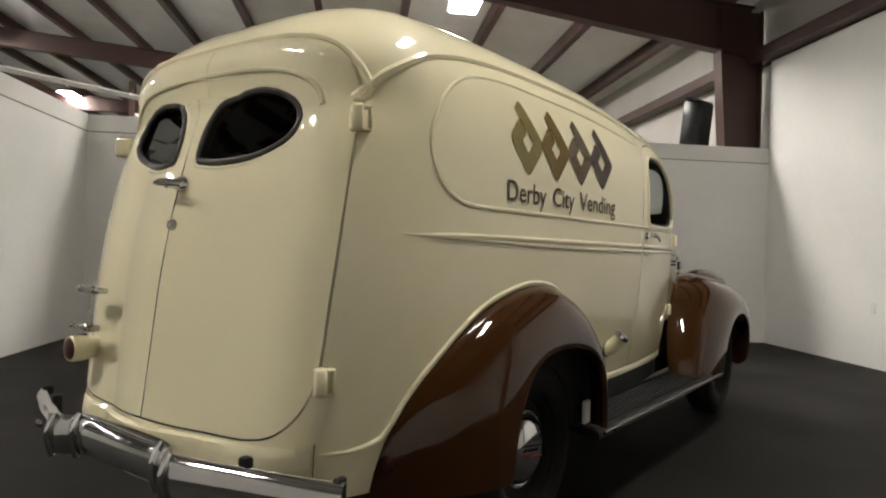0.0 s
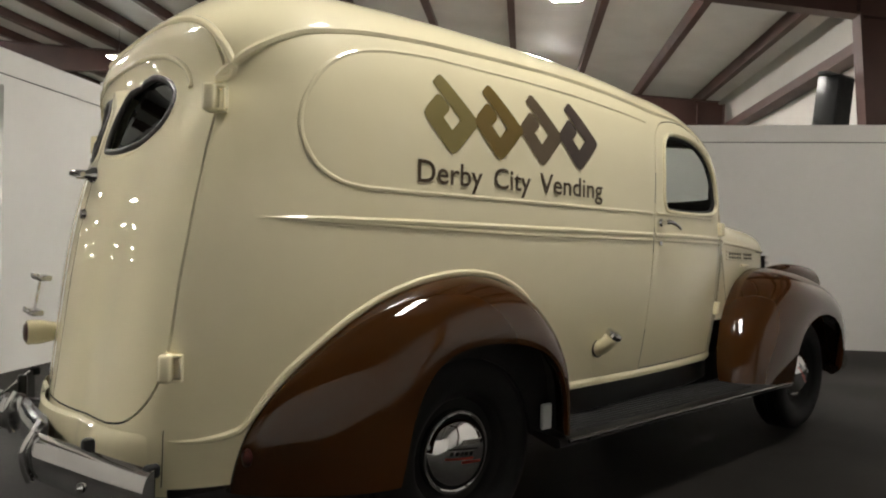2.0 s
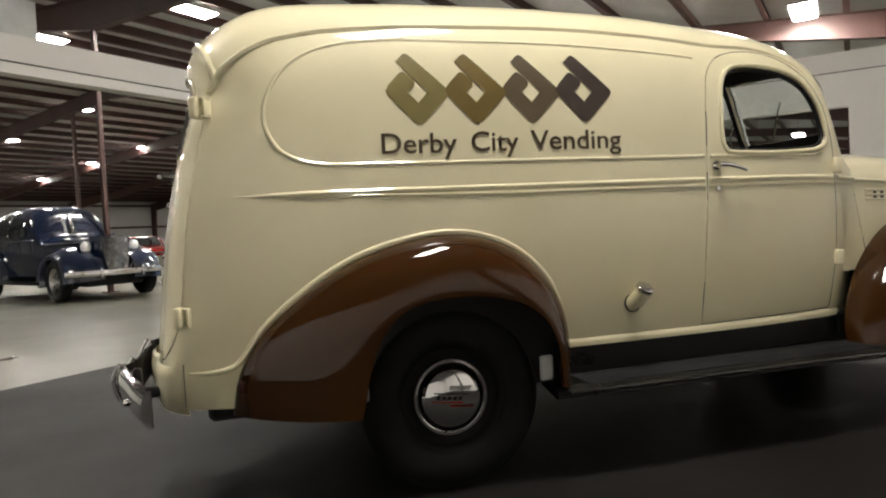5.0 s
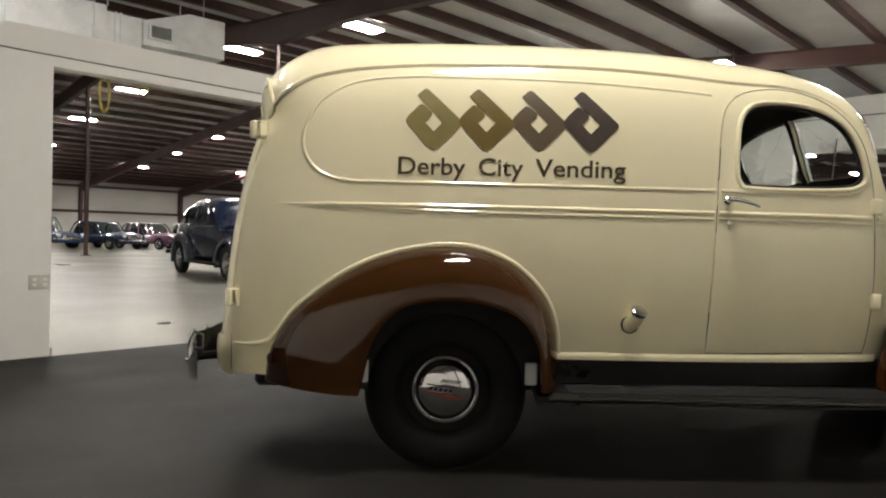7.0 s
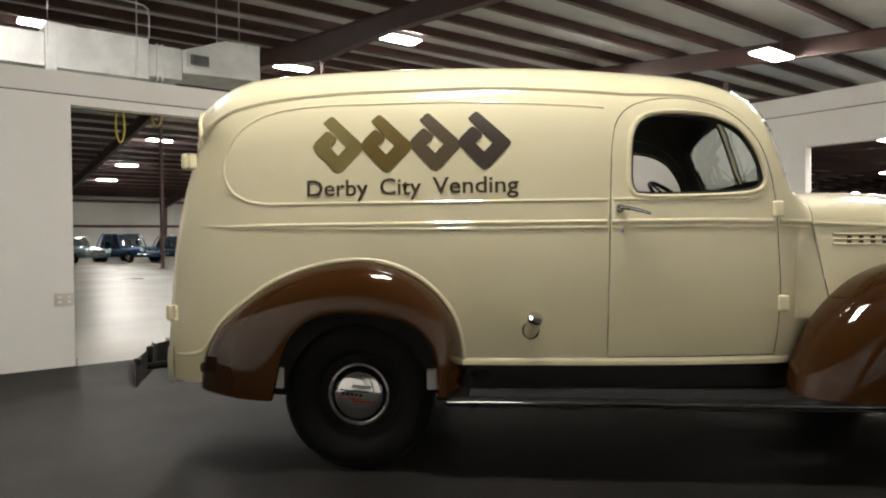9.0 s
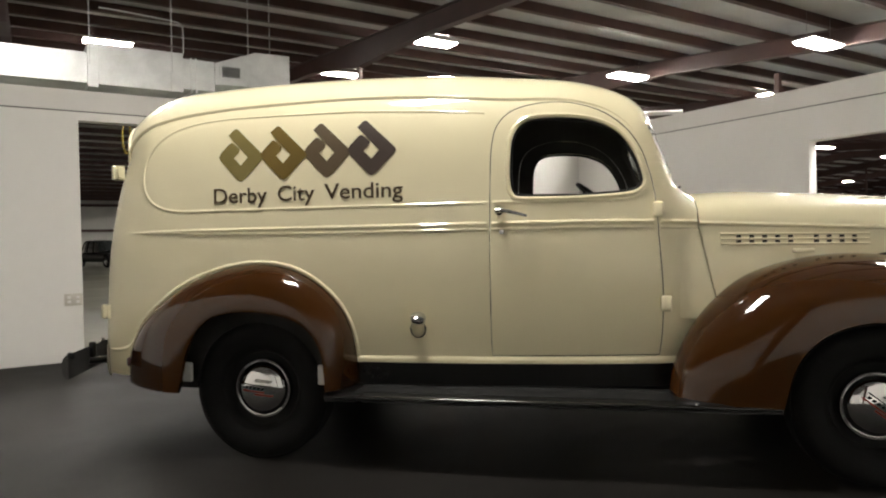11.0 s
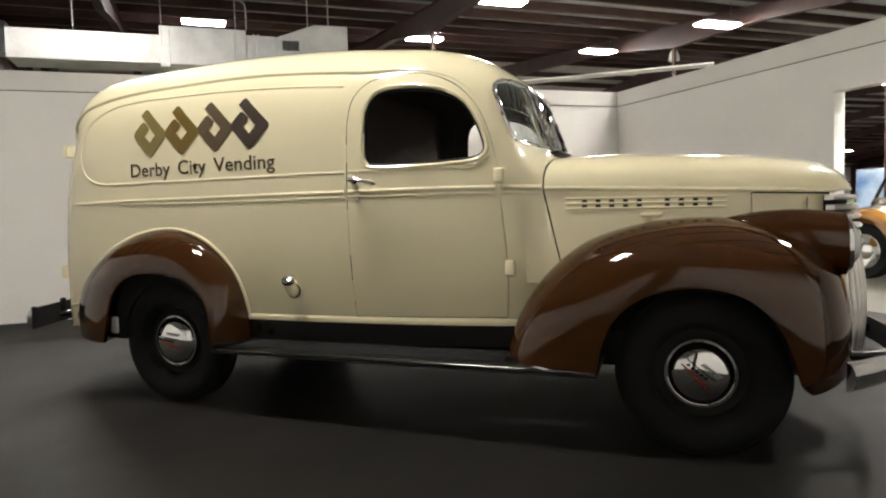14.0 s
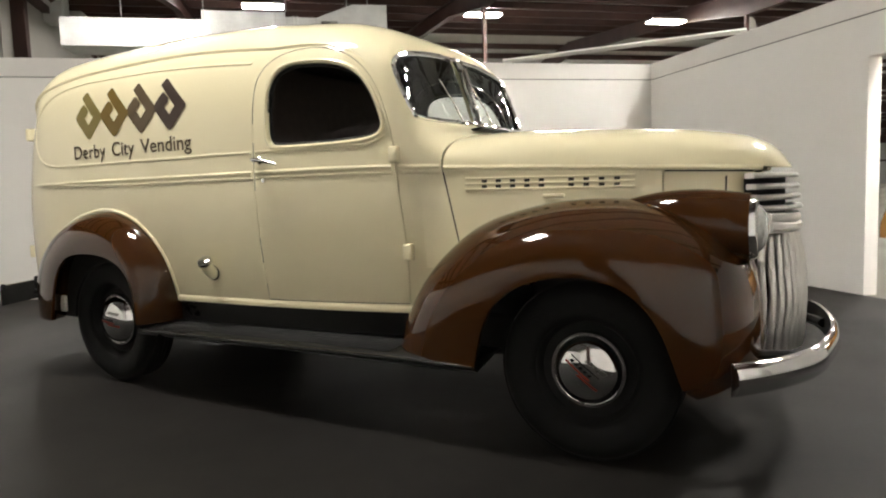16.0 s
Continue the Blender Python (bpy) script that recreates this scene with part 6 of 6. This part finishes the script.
            ty = lathe([(R * 0.60, -0.06), (R * 0.72, -0.085), (R * 0.92, -0.085), (R, -0.055), (R, 0.055), (R * 0.92, 0.085), (R * 0.60, 0.06)], 36)
            ty.transform(Matrix.Translation((x0, s * 0.75, R)))
            wh = part("wheel", ty, RUBBER, e, "black tyre")
            ri = lathe([(0.0, -0.085), (0.07, -0.08), (0.085, -0.05), (0.15, -0.045), (0.19, -0.07), (0.215, -0.075), (0.22, -0.02)], 32)
            ri.transform(Matrix.Translation((x0, s * 0.75, R)) @ Matrix.Diagonal((1, -s, 1, 1)))
            bmesh.ops.recalc_face_normals(ri, faces=ri.faces)
            rim = part("rim", ri, CHROME, wh, "bright steel rim")
            for k in range(8):
                a = 2 * math.pi * k / 8
                hole = lathe([(0.0, -0.052), (0.020, -0.052), (0.022, -0.04)], 10)
                hole.transform(Matrix.Translation((x0 + 0.125 * math.cos(a), s * 0.75, R + 0.125 * math.sin(a))) @ Matrix.Diagonal((1, -s, 1, 1)))
                bmesh.ops.recalc_face_normals(hole, faces=hole.faces)
                part("vent_hole", hole, MAT_BLACK, rim)
    for s in (-1, 1):
        part("running_board", box(-2.40, -0.60, s * 0.78 - 0.14, s * 0.78 + 0.10, 0.29, 0.335, 0.015, 2), BLACK, e)
        hl = lathe([(0.0, 0.035), (0.05, 0.03), (0.085, 0.012), (0.095, 0.0)], 24, "X")
        hl.transform(Matrix.Translation((0.33, s * 0.42, 0.92)))
        case = lathe([(0.097, 0.004), (0.102, -0.01), (0.095, -0.08), (0.065, -0.20), (0.02, -0.29), (0.0, -0.30)], 24, "X")
        case.transform(Matrix.Translation((0.33, s * 0.42, 0.92)))
        cs = part("headlight", case, colour, e, "torpedo headlight")
        part("lens", hl, LENS, cs, "round clear glass")
        hn = lathe([(0.0, 0.03), (0.045, 0.028), (0.055, 0.0), (0.02, -0.08), (0.0, -0.1)], 16, "X")
        hn.transform(Matrix.Translation((0.50, s * 0.36, 0.62)))
        part("horn", hn, CHROME, e, "chrome horn")
    for x0, s in ((0.72, 1), (-4.20, -1)):
        pts = [Vector((x0 - s * (0.10 * (y / 0.8) ** 2 + 0.06 * (y / 0.8) ** 6), y, 0.47)) for y in xs(-0.86, 0.86, 20)]
        b = grid([[p + Vector((s * dx, 0, dz)) for dx, dz in ((-0.02, 0.05), (0.012, 0.045), (0.02, 0.0), (0.012, -0.045), (-0.02, -0.05))] for p in pts], cap0=True, cap1=True)
        bmesh.ops.recalc_face_normals(b, faces=b.faces)
        bp = part("bumper", b, CHROME, e, "chrome bumper")
        for y in (-0.36, 0.36):
            part("overrider", box(x0 - 0.04, x0 + 0.03, y - 0.02, y + 0.02, 0.39, 0.56, 0.012, 2), CHROME, bp)
            part("bumper_bracket", tube([(x0 - s * 0.03, y, 0.47), (x0 - s * 0.45, y * 0.9, 0.45)], 0.02, 6), BLACK, e)
    part("chassis", box(-3.7, 0.45, -0.50, 0.50, 0.24, 0.44, 0.02, 1), MAT_BLACK, e)
    return e


SEDAN = old_sedan("sedan", "dark blue vintage sedan with chrome upright grille, parked on concrete", paint("midnight_blue", (0.003, 0.009, 0.032)), "hall cars")
SEDAN.matrix_basis = room_pose(-7.2, 0.56, 0, -9) @ Matrix.Scale(1.1, 4)
c = car("coupe", "grey-green vintage fastback coupe with chrome trim, parked on concrete", paint("grey_green", (0.045, 0.065, 0.07)), 4.9, 1.80, 0.30, 0.95, 1.45, (0.05, 0.66, 0.34, 0.56), "hall cars", base=0.60, tail_drop=0.35)
c.matrix_basis = room_pose(-21.84, -14.04, 0, 168)
c = car("hardtop", "red and white vintage hardtop car, parked on concrete", paint("bright_red", (0.30, 0.012, 0.010)), 5.1, 1.85, 0.30, 0.92, 1.40, (0.14, 0.66, 0.26, 0.54), "hall cars", paint("white_roof", (0.7, 0.68, 0.6)), base=0.60, tail_drop=0.12)
c.matrix_basis = room_pose(-25.33, -16.32, 0, 150)
c = car("convertible", "red vintage car with dark interior, parked on concrete", paint("deep_red", (0.22, 0.010, 0.008)), 5.0, 1.85, 0.30, 0.90, 1.32, (0.20, 0.62, 0.32, 0.52), "hall cars", base=0.60)
c.matrix_basis = room_pose(-27.41, -14.03, 0, 160)
FAR = [("pickup", "blue vintage pickup with chrome bumper, parked in a row", (0.02, 0.06, 0.14), -34.69, -1.57, 1.62), ("station_wagon", "pale blue vintage estate car, parked in a row", (0.16, 0.24, 0.30), -36.32, 0.89, 1.50), ("hardtop", "dark blue vintage hardtop, parked in a row", (0.012, 0.025, 0.06), -32.77, -4.14, 1.45),
       ("hardtop", "dusty purple vintage hardtop, parked in a row", (0.12, 0.06, 0.10), -32.59, -6.65, 1.45), ("sedan", "white and tan vintage sedan, parked in a row", (0.45, 0.38, 0.30), -32.22, -9.26, 1.48), ("hardtop", "dark vintage hardtop, parked in a row", (0.03, 0.03, 0.035), -31.86, -11.97, 1.42), ("coupe", "black vintage coupe, parked in a row", (0.012, 0.012, 0.012), -35.2, 3.26, 1.5)]
for nm, lb, col, p, q, rf_z in FAR:
    c = car(nm, lb, paint(nm + "_paint", col), 5.0, 1.85, 0.30, 0.95, rf_z, (0.16, 0.66, 0.26, 0.55), "hall cars", paint("pale_roof", (0.5, 0.5, 0.48)) if "white" in lb or "pale" in lb else None)
    c.matrix_basis = room_pose(p, q, 0, 18)
rod = car("hot_rod", "gold open-wheeled vintage roadster with fat tyres, on concrete", paint("metallic_gold", (0.28, 0.13, 0.03)), 3.6, 1.5, 0.32, 0.98, 1.30, (0.28, 0.64, 0.34, 0.58), "hall cars", wheel_r=0.36, base=0.78, fenders=0.05, running=True, upright_grille=True)
rod.matrix_basis = room_pose(3.58, -3.03, 0, 178)
c = car("sedan", "dark vintage sedan beyond the doorway, on concrete", paint("near_black", (0.015, 0.014, 0.016)), 4.8, 1.8, 0.32, 1.0, 1.6, (0.14, 0.66, 0.24, 0.56), "hall cars", wheel_r=0.35)
c.matrix_basis = room_pose(0.29, -7.84, 0, 75)
trailer = thing("mural_trailer", "white box trailer with a blue painted mural, on concrete", "trailer")
trailer.matrix_basis = room_pose(-2.03, -12.3, 0, 4)
part("box_body", box(-2.8, 2.8, -1.0, 1.0, 0.5, 1.75, 0.08, 3), mat("pale_blue_mural", (0.42, 0.52, 0.62), 0.35, noise_scale=1.6, color2=(0.05, 0.13, 0.32), coat=0.4), trailer)
for x in (-1.2, 1.2):
    for s in (-1, 1):
        ty = lathe([(0.0, -0.09), (0.2, -0.09), (0.3, -0.1), (0.33, -0.06), (0.33, 0.06), (0.3, 0.1), (0.0, 0.09)], 24)
        ty.transform(Matrix.Translation((x, s * 0.9, 0.33)))
        part("wheel", ty, RUBBER, trailer)
c = car("hardtop", "pale green vintage hardtop beyond the doorway, on concrete", paint("mint_green", (0.35, 0.42, 0.25)), 5.0, 1.85, 0.30, 0.93, 1.42, (0.16, 0.66, 0.26, 0.55), "hall cars")
c.matrix_basis = room_pose(-7.4, -17.1, 0, 30)
